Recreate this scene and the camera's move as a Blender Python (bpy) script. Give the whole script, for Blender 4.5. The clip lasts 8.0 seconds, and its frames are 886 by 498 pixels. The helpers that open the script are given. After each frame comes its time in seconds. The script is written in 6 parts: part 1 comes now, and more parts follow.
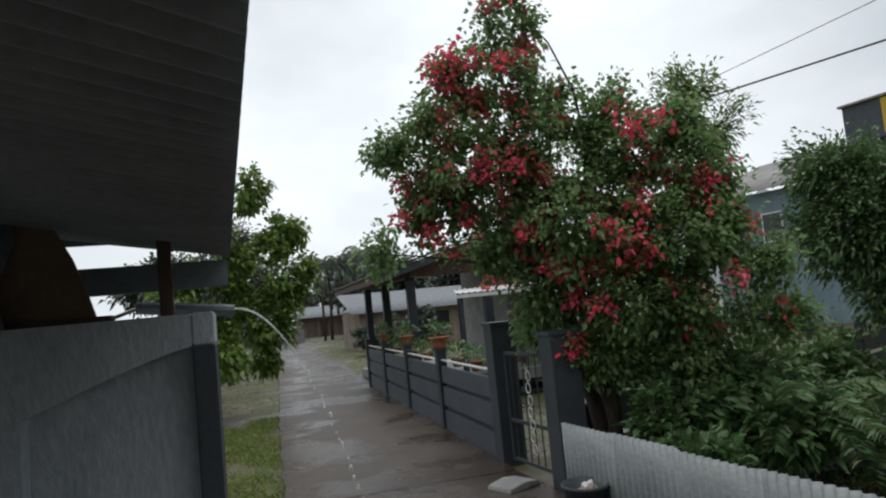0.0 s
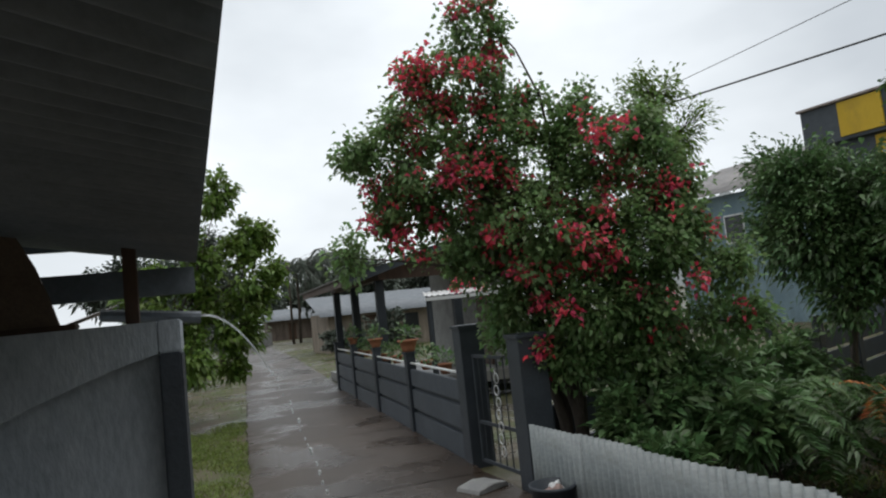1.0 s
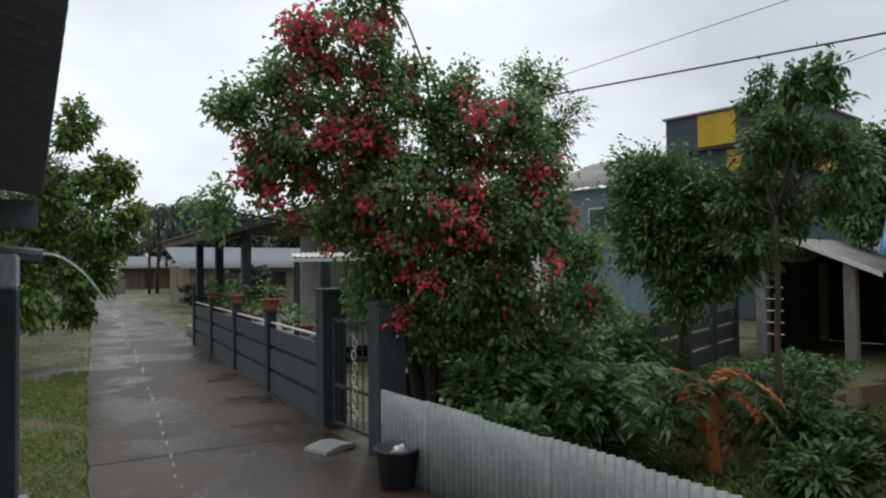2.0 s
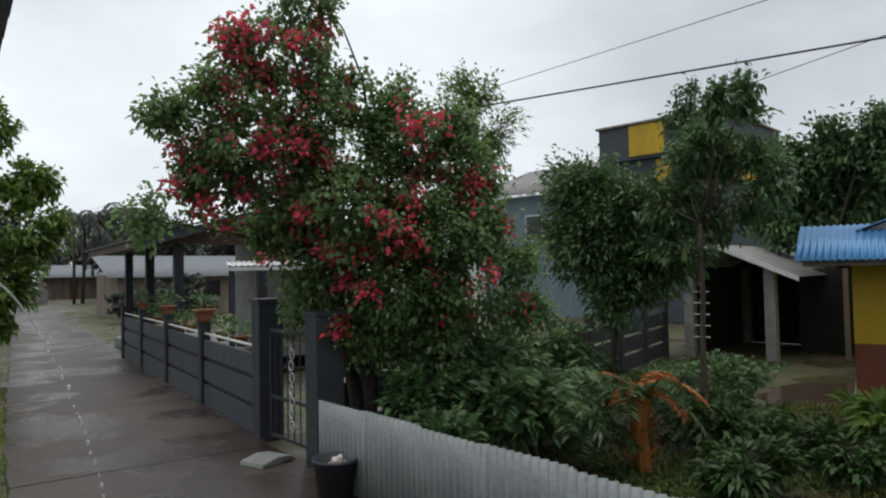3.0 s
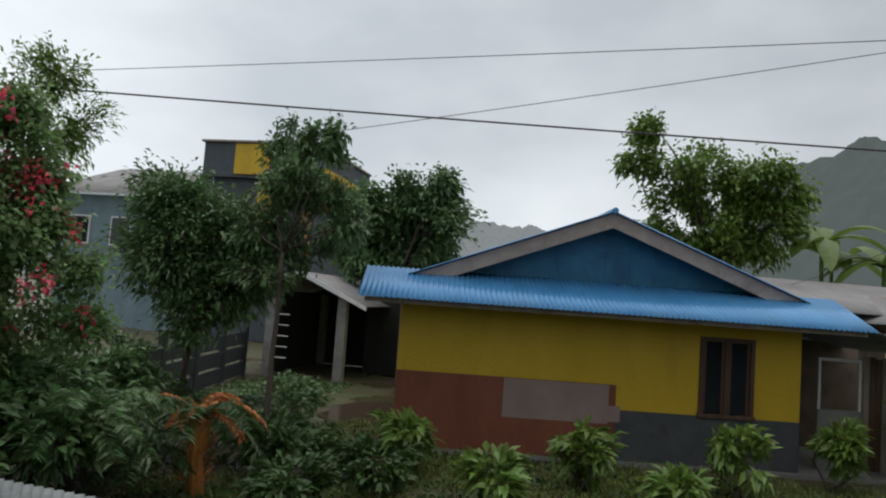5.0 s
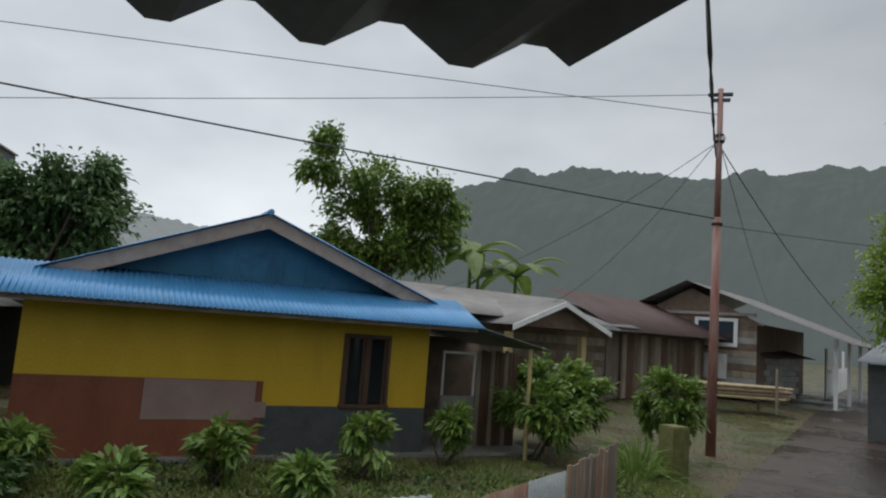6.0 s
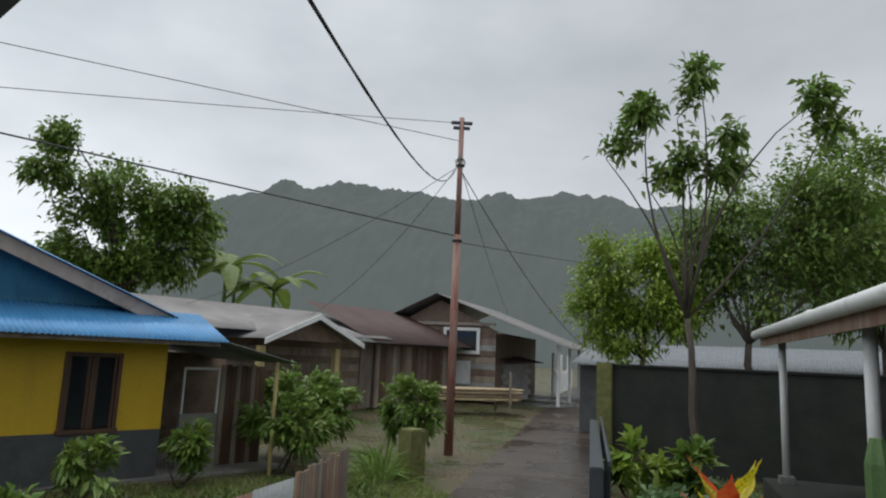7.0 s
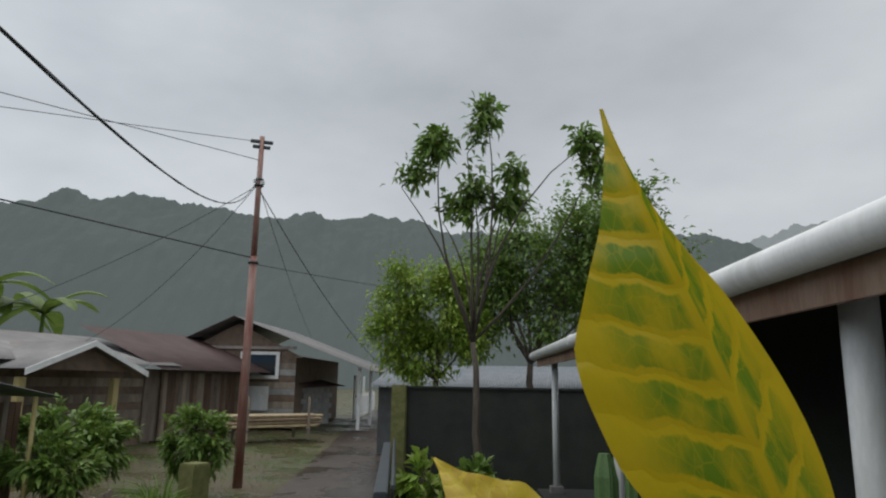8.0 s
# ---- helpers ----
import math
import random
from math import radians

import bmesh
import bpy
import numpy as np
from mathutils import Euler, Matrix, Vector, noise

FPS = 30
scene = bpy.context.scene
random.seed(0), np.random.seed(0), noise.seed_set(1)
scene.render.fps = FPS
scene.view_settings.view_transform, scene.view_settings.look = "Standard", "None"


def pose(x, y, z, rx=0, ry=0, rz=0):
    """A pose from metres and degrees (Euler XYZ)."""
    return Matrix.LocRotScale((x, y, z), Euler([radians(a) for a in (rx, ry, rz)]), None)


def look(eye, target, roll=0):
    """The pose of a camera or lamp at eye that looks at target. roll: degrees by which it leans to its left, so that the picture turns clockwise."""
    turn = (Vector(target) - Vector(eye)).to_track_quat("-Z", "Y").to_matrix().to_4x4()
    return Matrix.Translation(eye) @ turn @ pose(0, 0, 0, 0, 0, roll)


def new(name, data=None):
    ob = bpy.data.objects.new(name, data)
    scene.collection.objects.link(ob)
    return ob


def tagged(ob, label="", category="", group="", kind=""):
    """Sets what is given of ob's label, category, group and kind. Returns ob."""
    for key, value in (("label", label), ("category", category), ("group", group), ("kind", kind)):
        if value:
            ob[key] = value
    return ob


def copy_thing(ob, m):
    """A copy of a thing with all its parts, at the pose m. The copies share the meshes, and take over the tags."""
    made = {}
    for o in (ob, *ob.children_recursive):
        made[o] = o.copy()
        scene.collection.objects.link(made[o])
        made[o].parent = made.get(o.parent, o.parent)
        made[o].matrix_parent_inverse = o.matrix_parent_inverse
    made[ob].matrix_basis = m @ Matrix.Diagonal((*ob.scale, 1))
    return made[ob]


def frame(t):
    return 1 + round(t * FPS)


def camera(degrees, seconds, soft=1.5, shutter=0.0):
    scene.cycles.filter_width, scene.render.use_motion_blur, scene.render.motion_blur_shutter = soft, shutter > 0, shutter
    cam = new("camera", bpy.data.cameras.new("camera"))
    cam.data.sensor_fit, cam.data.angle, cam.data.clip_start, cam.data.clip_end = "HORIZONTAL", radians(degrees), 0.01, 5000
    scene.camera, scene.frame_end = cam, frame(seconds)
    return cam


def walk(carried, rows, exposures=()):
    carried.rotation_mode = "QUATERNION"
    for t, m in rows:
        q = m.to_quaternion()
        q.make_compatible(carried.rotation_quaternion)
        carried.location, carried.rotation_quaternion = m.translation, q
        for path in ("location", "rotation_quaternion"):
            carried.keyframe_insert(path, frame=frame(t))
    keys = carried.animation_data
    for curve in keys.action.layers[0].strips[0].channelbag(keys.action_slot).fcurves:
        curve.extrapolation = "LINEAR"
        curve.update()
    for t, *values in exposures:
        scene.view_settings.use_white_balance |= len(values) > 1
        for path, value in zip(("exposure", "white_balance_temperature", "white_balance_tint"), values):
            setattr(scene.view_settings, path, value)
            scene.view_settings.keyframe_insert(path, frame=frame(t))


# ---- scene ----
cam = camera(66.7, 8.0, soft=2.1)
# seconds, x, y, z, then turn about x, y, z in degrees
PATH = [
    (0.0, 0.175, 0.171, 1.942, 94.99, 5.56, -19.53),
    (0.5, 0.178, 0.151, 1.957, 95.45, 6.50, -20.45),
    (1.0, 0.170, 0.127, 1.960, 94.88, 5.96, -22.13),
    (1.5, 0.185, 0.073, 1.950, 92.28, 2.14, -28.42),
    (3.0, 0.160, -0.038, 1.978, 92.04, 1.09, -38.20),
    (3.5, 0.165, -0.024, 2.004, 93.58, -0.66, -43.27),
    (4.0, 0.151, -0.046, 2.026, 94.54, -3.09, -53.38),
    (5.5, 0.125, -0.602, 2.070, 94.92, -4.22, -83.30),
    (6.0, -0.160, -0.969, 2.008, 96.68, -4.32, -97.70),
    (6.5, -0.336, -1.058, 1.994, 97.51, -4.02, -108.12),
    (7.0, -0.506, -1.238, 1.978, 99.04, -2.52, -117.31),
    (7.5, -0.605, -1.388, 2.008, 100.22, -1.93, -126.35),
    (8.0, -0.693, -1.417, 2.051, 101.30, -0.90, -133.39),
]
walk(cam, [(t, pose(x, y, z, rx, ry, rz)) for t, x, y, z, rx, ry, rz in PATH],
     exposures=[(0.0, 0.1), (1.5, 0.05), (3.0, 0.0), (4.0, -0.1), (5.5, 0.05), (6.5, 0.1), (7.0, 0.25), (7.5, 0.25), (8.0, 0.1)])

# ---- world and light ----
world = bpy.data.worlds.new("rain_sky")
scene.world = world
world.use_nodes = True
wt = world.node_tree
wt.nodes.clear()


def wnode(kind, **inputs):
    n = wt.nodes.new(kind)
    for k, v in inputs.items():
        n.inputs[k.replace("_", " ")].default_value = v
    return n


w_out = wnode("ShaderNodeOutputWorld")
w_bg = wnode("ShaderNodeBackground", Strength=1.28)
w_sky = wnode("ShaderNodeTexSky")
w_sky.sky_type = "NISHITA"
w_sky.sun_disc = False
w_sky.sun_elevation = radians(85)
w_sky.sun_rotation = radians(63)
w_co = wnode("ShaderNodeTexCoord")
w_map = wnode("ShaderNodeMapping", Scale=(1.0, 1.0, 2.2))
w_noise = wnode("ShaderNodeTexNoise", Scale=1.6, Detail=5.0, Roughness=0.5)
w_ramp = wnode("ShaderNodeValToRGB")
w_ramp.color_ramp.elements[0].position = 0.33
w_ramp.color_ramp.elements[0].color = (0.40, 0.435, 0.47, 1)
w_ramp.color_ramp.elements[1].position = 0.68
w_ramp.color_ramp.elements[1].color = (0.66, 0.70, 0.73, 1)
w_dot = wnode("ShaderNodeVectorMath")
w_dot.operation = "DOT_PRODUCT"
w_dot.inputs[1].default_value = Vector((0.35, 0.85, 0.42)).normalized()
w_range = wnode("ShaderNodeMapRange", From_Min=-0.2, From_Max=1.0, To_Min=0.68, To_Max=1.2)
w_mul = wnode("ShaderNodeVectorMath")
w_mul.operation = "SCALE"
w_hue = wnode("ShaderNodeHueSaturation", Saturation=0.25, Value=0.10)
w_mix = wnode("ShaderNodeMixRGB", Fac=0.12)
for a, b in (
    (w_co.outputs["Generated"], w_map.inputs["Vector"]),
    (w_map.outputs["Vector"], w_noise.inputs["Vector"]),
    (w_noise.outputs["Fac"], w_ramp.inputs["Fac"]),
    (w_co.outputs["Generated"], w_dot.inputs[0]),
    (w_dot.outputs["Value"], w_range.inputs["Value"]),
    (w_ramp.outputs["Color"], w_mul.inputs[0]),
    (w_range.outputs["Result"], w_mul.inputs["Scale"]),
    (w_sky.outputs["Color"], w_hue.inputs["Color"]),
    (w_mul.outputs["Vector"], w_mix.inputs["Color1"]),
    (w_hue.outputs["Color"], w_mix.inputs["Color2"]),
    (w_mix.outputs["Color"], w_bg.inputs["Color"]),
    (w_bg.outputs["Background"], w_out.inputs["Surface"]),
):
    wt.links.new(a, b)

sun = new("sun", bpy.data.lights.new("sun", "SUN"))
sun.data.energy = 1.5
sun.data.angle = radians(80)
sun.data.color = (1.0, 0.97, 0.93)
sun.matrix_world = look((2, 1, 30), (0, 0, 0))


# ---- materials ----
def material(name, c1, c2, scale=8.0, rough=0.7, bump=0.2, metal=0.0, fine=60.0, spread=0.0, island=0.0,
             stain=None, streak=1.0, wet=0.0, transmit=0.0, detail=6.0):
    """Two colours mixed by a coarse noise, a fine grain, an optional stain colour, relief, and variation piece by piece."""
    m = bpy.data.materials.new(name)
    m.use_nodes = True
    t = m.node_tree
    t.nodes.clear()

    def n(kind, **inputs):
        x = t.nodes.new(kind)
        for k, v in inputs.items():
            x.inputs[k.replace("_", " ")].default_value = v
        return x

    def link(a, b):
        t.links.new(a, b)

    out, bsdf, co = n("ShaderNodeOutputMaterial"), n("ShaderNodeBsdfPrincipled", Roughness=rough, Metallic=metal), n("ShaderNodeTexCoord")
    mp = n("ShaderNodeMapping", Scale=(1.0, 1.0, streak))
    link(co.outputs["Object"], mp.inputs["Vector"])
    big = n("ShaderNodeTexNoise", Scale=scale, Detail=detail, Roughness=0.6)
    small = n("ShaderNodeTexNoise", Scale=fine, Detail=3.0, Roughness=0.7)
    link(mp.outputs["Vector"], big.inputs["Vector"])
    link(mp.outputs["Vector"], small.inputs["Vector"])
    ramp = n("ShaderNodeMapRange", From_Min=0.36, From_Max=0.66)
    link(big.outputs["Fac"], ramp.inputs["Value"])
    mix = n("ShaderNodeMixRGB", Color1=(*c1, 1), Color2=(*c2, 1))
    link(ramp.outputs["Result"], mix.inputs["Fac"])
    grain = n("ShaderNodeMixRGB", Fac=0.35)
    grain.blend_type = "OVERLAY"
    link(mix.outputs["Color"], grain.inputs["Color1"])
    link(small.outputs["Color"], grain.inputs["Color2"])
    g2 = n("ShaderNodeHueSaturation")
    link(small.outputs["Fac"], grain.inputs["Color2"])
    link(grain.outputs["Color"], g2.inputs["Color"])
    col = g2.outputs["Color"]
    if stain:
        st = n("ShaderNodeTexNoise", Scale=scale * 0.45, Detail=8.0, Roughness=0.7, Distortion=0.6)
        link(mp.outputs["Vector"], st.inputs["Vector"])
        sr = n("ShaderNodeMapRange", From_Min=0.52, From_Max=0.68, To_Max=0.85)
        link(st.outputs["Fac"], sr.inputs["Value"])
        sm = n("ShaderNodeMixRGB", Color2=(*stain, 1))
        link(sr.outputs["Result"], sm.inputs["Fac"])
        link(col, sm.inputs["Color1"])
        col = sm.outputs["Color"]
    if spread or island:
        if island:
            src = n("ShaderNodeNewGeometry").outputs["Random Per Island"]
        else:
            src = n("ShaderNodeObjectInfo").outputs["Random"]
        amount = spread or island
        vr = n("ShaderNodeMapRange", To_Min=1.0 - amount, To_Max=1.0 + amount)
        link(src, vr.inputs["Value"])
        hs = n("ShaderNodeHueSaturation")
        hr = n("ShaderNodeMapRange", To_Min=0.5 - amount * 0.04, To_Max=0.5 + amount * 0.04)
        link(src, hr.inputs["Value"])
        link(hr.outputs["Result"], hs.inputs["Hue"])
        link(vr.outputs["Result"], hs.inputs["Value"])
        link(col, hs.inputs["Color"])
        col = hs.outputs["Color"]
    link(col, bsdf.inputs["Base Color"])
    if bump:
        bp = n("ShaderNodeBump", Strength=bump, Distance=0.02)
        link(small.outputs["Fac"], bp.inputs["Height"])
        b2 = n("ShaderNodeBump", Strength=bump, Distance=0.05)
        link(big.outputs["Fac"], b2.inputs["Height"])
        link(bp.outputs["Normal"], b2.inputs["Normal"])
        link(b2.outputs["Normal"], bsdf.inputs["Normal"])
    if wet:
        wn = n("ShaderNodeTexNoise", Scale=0.55, Detail=4.0, Roughness=0.55)
        link(co.outputs["Object"], wn.inputs["Vector"])
        wr = n("ShaderNodeMapRange", From_Min=0.48, From_Max=0.56, To_Min=rough, To_Max=max(0.04, rough - wet))
        link(wn.outputs["Fac"], wr.inputs["Value"])
        link(wr.outputs["Result"], bsdf.inputs["Roughness"])
    surface = bsdf.outputs["BSDF"]
    if transmit:
        tr = n("ShaderNodeBsdfTranslucent")
        link(col, tr.inputs["Color"])
        ms = n("ShaderNodeMixShader", Fac=transmit)
        link(surface, ms.inputs[1])
        link(tr.outputs["BSDF"], ms.inputs[2])
        surface = ms.outputs["Shader"]
    link(surface, out.inputs["Surface"])
    return m


M = dict(
    ground=material("wet_soil_and_grass", (0.055, 0.075, 0.02), (0.10, 0.072, 0.046), 0.9, 0.75, 0.7, fine=25, stain=(0.075, 0.05, 0.034), wet=0.5),
    road=material("wet_concrete_road", (0.040, 0.028, 0.020), (0.064, 0.047, 0.035), 0.8, 0.5, 0.3, fine=45, stain=(0.04, 0.027, 0.018), wet=0.36, spread=0.1),
    grass=material("grass_blades", (0.13, 0.19, 0.035), (0.20, 0.24, 0.06), 3, 0.6, 0, island=0.4, transmit=0.3),
    fence=material("grey_painted_concrete", (0.058, 0.07, 0.086), (0.08, 0.095, 0.113), 3, 0.55, 0.2, fine=40, stain=(0.07, 0.08, 0.09), spread=0.12),
    post=material("dark_grey_painted_post", (0.035, 0.042, 0.052), (0.05, 0.06, 0.072), 3, 0.5, 0.2, fine=40, stain=(0.045, 0.05, 0.055)),
    plaster=material("stained_grey_plaster", (0.42, 0.46, 0.50), (0.56, 0.59, 0.62), 2.2, 0.6, 0.35, fine=35, stain=(0.25, 0.28, 0.30), streak=0.35),
    tin=material("painted_corrugated_tin", (0.25, 0.28, 0.285), (0.34, 0.37, 0.37), 2.5, 0.42, 0.06, metal=0.1, fine=30, stain=(0.16, 0.18, 0.15), streak=0.3, spread=0.08),
    rust=material("rusty_tin", (0.25, 0.14, 0.09), (0.36, 0.27, 0.21), 4, 0.65, 0.2, fine=40, stain=(0.17, 0.07, 0.04), streak=0.25, spread=0.2),
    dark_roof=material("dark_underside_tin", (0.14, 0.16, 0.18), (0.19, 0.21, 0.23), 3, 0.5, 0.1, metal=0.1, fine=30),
    blue_roof=material("blue_corrugated_roof", (0.045, 0.20, 0.42), (0.07, 0.255, 0.50), 1.5, 0.32, 0.05, metal=0.2, fine=30, stain=(0.075, 0.21, 0.37), streak=0.4),
    blue_wall=material("blue_gable_boards", (0.015, 0.13, 0.25), (0.03, 0.18, 0.32), 2.0, 0.6, 0.1, fine=40, stain=(0.012, 0.075, 0.16)),
    yellow=material("yellow_wall_paint", (0.60, 0.385, 0.014), (0.67, 0.44, 0.025), 1.6, 0.55, 0.12, fine=50, stain=(0.50, 0.32, 0.025), streak=0.4),
    red_wall=material("red_brown_wall_base", (0.20, 0.06, 0.03), (0.26, 0.085, 0.045), 2.0, 0.6, 0.2, fine=50, stain=(0.13, 0.05, 0.03), streak=0.5),
    mauve=material("grey_brown_primer_patch", (0.30, 0.21, 0.19), (0.36, 0.26, 0.23), 2.0, 0.7, 0.15, fine=50, stain=(0.26, 0.20, 0.17)),
    dark_base=material("dark_grey_wall_base", (0.06, 0.067, 0.072), (0.09, 0.095, 0.10), 2.0, 0.65, 0.2, fine=50, stain=(0.045, 0.045, 0.045)),
    frame=material("dark_brown_wood", (0.075, 0.04, 0.025), (0.12, 0.065, 0.04), 6, 0.55, 0.2, fine=60, streak=0.2),
    wood=material("weathered_boards", (0.20, 0.16, 0.13), (0.30, 0.25, 0.20), 4, 0.8, 0.3, fine=50, stain=(0.12, 0.09, 0.075), streak=0.2, spread=0.3),
    barge=material("faded_grey_brown_bargeboard", (0.30, 0.25, 0.23), (0.38, 0.33, 0.30), 4, 0.75, 0.2, fine=60, stain=(0.22, 0.18, 0.16)),
    grey_roof=material("weathered_tin_roof", (0.17, 0.165, 0.165), (0.25, 0.24, 0.235), 1.2, 0.5, 0.1, metal=0.15, fine=30, stain=(0.25, 0.20, 0.18), streak=0.5),
    brown_roof=material("rust_brown_tin_roof", (0.05, 0.027, 0.025), (0.08, 0.045, 0.041), 1.2, 0.65, 0.1, metal=0.0, fine=30, stain=(0.065, 0.038, 0.034)),
    dark_wall=material("mossy_wall_and_shade", (0.017, 0.019, 0.017), (0.029, 0.031, 0.027), 1.6, 0.9, 0.4, fine=30, stain=(0.018, 0.026, 0.013)),
    white=material("white_paint", (0.68, 0.69, 0.69), (0.78, 0.79, 0.79), 3, 0.4, 0.05, fine=40, stain=(0.52, 0.53, 0.50), streak=0.3),
    ochre=material("ochre_paint", (0.45, 0.36, 0.16), (0.55, 0.45, 0.20), 3, 0.6, 0.1, fine=40, stain=(0.34, 0.28, 0.15), streak=0.3),
    moss=material("mossy_concrete", (0.10, 0.115, 0.03), (0.17, 0.16, 0.06), 6, 0.85, 0.4, fine=40, stain=(0.06, 0.08, 0.02)),
    pole=material("rusty_steel_pole", (0.22, 0.075, 0.055), (0.30, 0.20, 0.17), 5, 0.55, 0.15, fine=50, stain=(0.33, 0.28, 0.26), streak=0.15),
    wire=material("black_cable", (0.02, 0.02, 0.022), (0.03, 0.03, 0.032), 5, 0.5, 0.0),
    bark=material("wet_bark", (0.055, 0.042, 0.032), (0.10, 0.08, 0.062), 8, 0.8, 0.4, fine=60, streak=0.3),
    leaf=material("dark_green_leaf", (0.08, 0.155, 0.056), (0.14, 0.225, 0.086), 2.2, 0.42, 0, island=0.4, transmit=0.3),
    leaf_boug=material("bougainvillea_leaf", (0.15, 0.25, 0.09), (0.24, 0.35, 0.14), 2.2, 0.42, 0, island=0.45, transmit=0.5),
    leaf_light=material("light_green_leaf", (0.12, 0.205, 0.04), (0.195, 0.285, 0.06), 2.2, 0.42, 0, island=0.35, transmit=0.35),
    # Darker than the other leaves: shade under the bush is put into this green.
    yard_leaf=material("shaded_wet_yard_leaf", (0.032, 0.075, 0.016), (0.062, 0.115, 0.026), 2.2, 0.45, 0, island=0.4, transmit=0.3),
    leaf_lime=material("lime_green_leaf", (0.18, 0.29, 0.04), (0.30, 0.39, 0.06), 2.2, 0.42, 0, island=0.35, transmit=0.35),
    # Greyed green for far plants: the rain's haze is put into the leaf colour.
    leaf_far=material("haze_grey_leaf", (0.07, 0.095, 0.07), (0.105, 0.125, 0.10), 1.5, 0.6, 0, island=0.3, transmit=0.2),
    flower=material("crimson_bracts", (0.80, 0.055, 0.12), (0.88, 0.15, 0.24), 3, 0.5, 0, island=0.3, transmit=0.35),
    fern_brown=material("dead_orange_frond", (0.40, 0.13, 0.035), (0.50, 0.20, 0.06), 3, 0.7, 0, island=0.3, transmit=0.2),
    pot=material("terracotta", (0.36, 0.14, 0.075), (0.44, 0.19, 0.10), 5, 0.7, 0.2, fine=60, stain=(0.30, 0.16, 0.11)),
    denim=material("dark_blue_denim", (0.10, 0.13, 0.16), (0.16, 0.20, 0.235), 10, 0.85, 0.3, fine=200),
    board=material("dark_brown_panel", (0.14, 0.095, 0.07), (0.20, 0.14, 0.10), 3, 0.7, 0.2, fine=60, stain=(0.05, 0.035, 0.028)),
    floor=material("grey_cement_floor", (0.20, 0.20, 0.19), (0.27, 0.265, 0.25), 2.0, 0.4, 0.15, fine=40, stain=(0.15, 0.145, 0.135)),
    bamboo=material("stacked_bamboo", (0.30, 0.23, 0.14), (0.42, 0.33, 0.20), 5, 0.6, 0.1, fine=50, spread=0.35),
    teal=material("teal_plastic", (0.03, 0.22, 0.18), (0.05, 0.28, 0.23), 4, 0.4, 0.02),
    stone=material("grey_stone", (0.21, 0.21, 0.21), (0.30, 0.30, 0.29), 5, 0.6, 0.3, fine=40, stain=(0.2, 0.2, 0.18)),
    teal_wall=material("pale_blue_wall", (0.16, 0.24, 0.28), (0.22, 0.31, 0.35), 1.5, 0.6, 0.15, fine=40, stain=(0.12, 0.17, 0.19), streak=0.4),
    blockwork=material("grey_block_wall", (0.28, 0.28, 0.27), (0.36, 0.36, 0.35), 3, 0.8, 0.3, fine=40, stain=(0.2, 0.2, 0.19), spread=0.15),
)


def glass_material():
    m = bpy.data.materials.new("dark_window_glass")
    m.use_nodes = True
    b = m.node_tree.nodes["Principled BSDF"]
    b.inputs["Base Color"].default_value = (0.02, 0.024, 0.028, 1)
    b.inputs["Roughness"].default_value = 0.05
    return m


M["glass"] = glass_material()


def haze_glow_material(name, c1, c2, glow):
    """Far wooded slope: an even emission added to its colours stands in for rain haze."""
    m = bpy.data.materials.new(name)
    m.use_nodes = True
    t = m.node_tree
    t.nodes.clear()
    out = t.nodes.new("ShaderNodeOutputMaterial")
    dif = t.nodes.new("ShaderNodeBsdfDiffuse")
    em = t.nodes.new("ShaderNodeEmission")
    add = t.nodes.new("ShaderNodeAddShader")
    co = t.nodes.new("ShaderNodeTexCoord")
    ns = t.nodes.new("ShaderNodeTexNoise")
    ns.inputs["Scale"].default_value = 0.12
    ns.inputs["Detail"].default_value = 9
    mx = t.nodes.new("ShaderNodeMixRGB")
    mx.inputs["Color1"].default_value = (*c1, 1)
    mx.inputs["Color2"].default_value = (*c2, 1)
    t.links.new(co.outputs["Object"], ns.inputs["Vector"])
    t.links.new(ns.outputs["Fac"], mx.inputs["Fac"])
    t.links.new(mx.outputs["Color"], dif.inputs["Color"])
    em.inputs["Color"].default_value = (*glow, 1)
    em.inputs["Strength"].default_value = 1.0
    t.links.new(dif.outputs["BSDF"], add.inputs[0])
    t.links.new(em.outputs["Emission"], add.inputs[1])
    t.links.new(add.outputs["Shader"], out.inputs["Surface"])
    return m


# The last colour is emitted: haze painted onto the slopes, paler on the far one.
M["hill_near"] = haze_glow_material("wooded_hill_haze_glow", (0.022, 0.034, 0.026), (0.045, 0.055, 0.045), (0.076, 0.087, 0.091))
M["hill_far"] = haze_glow_material("far_hill_haze_glow", (0.05, 0.06, 0.06), (0.06, 0.07, 0.07), (0.19, 0.205, 0.21))


# ---- builders ----
def thing(name, label, category, x=0, y=0, z=0, rz=0, group="", kind=""):
    ob = new(name)
    ob.matrix_world = pose(x, y, z, 0, 0, rz)
    return tagged(ob, label, category, group, kind)


def mesh_of(name, bm, mat):
    me = bpy.data.meshes.new(name)
    bm.to_mesh(me)
    bm.free()
    me.materials.append(mat)
    return me


def part(name, bm, mat, parent=None, label="", smooth=False):
    """Links a bmesh, or a mesh, as one object under a thing or a part."""
    me = bm if isinstance(bm, bpy.types.Mesh) else mesh_of(name, bm, mat)
    if smooth:
        me.polygons.foreach_set("use_smooth", [True] * len(me.polygons))
    ob = new(name, me)
    if parent:
        ob.parent = parent
    if label:
        ob["label"] = label
    return ob


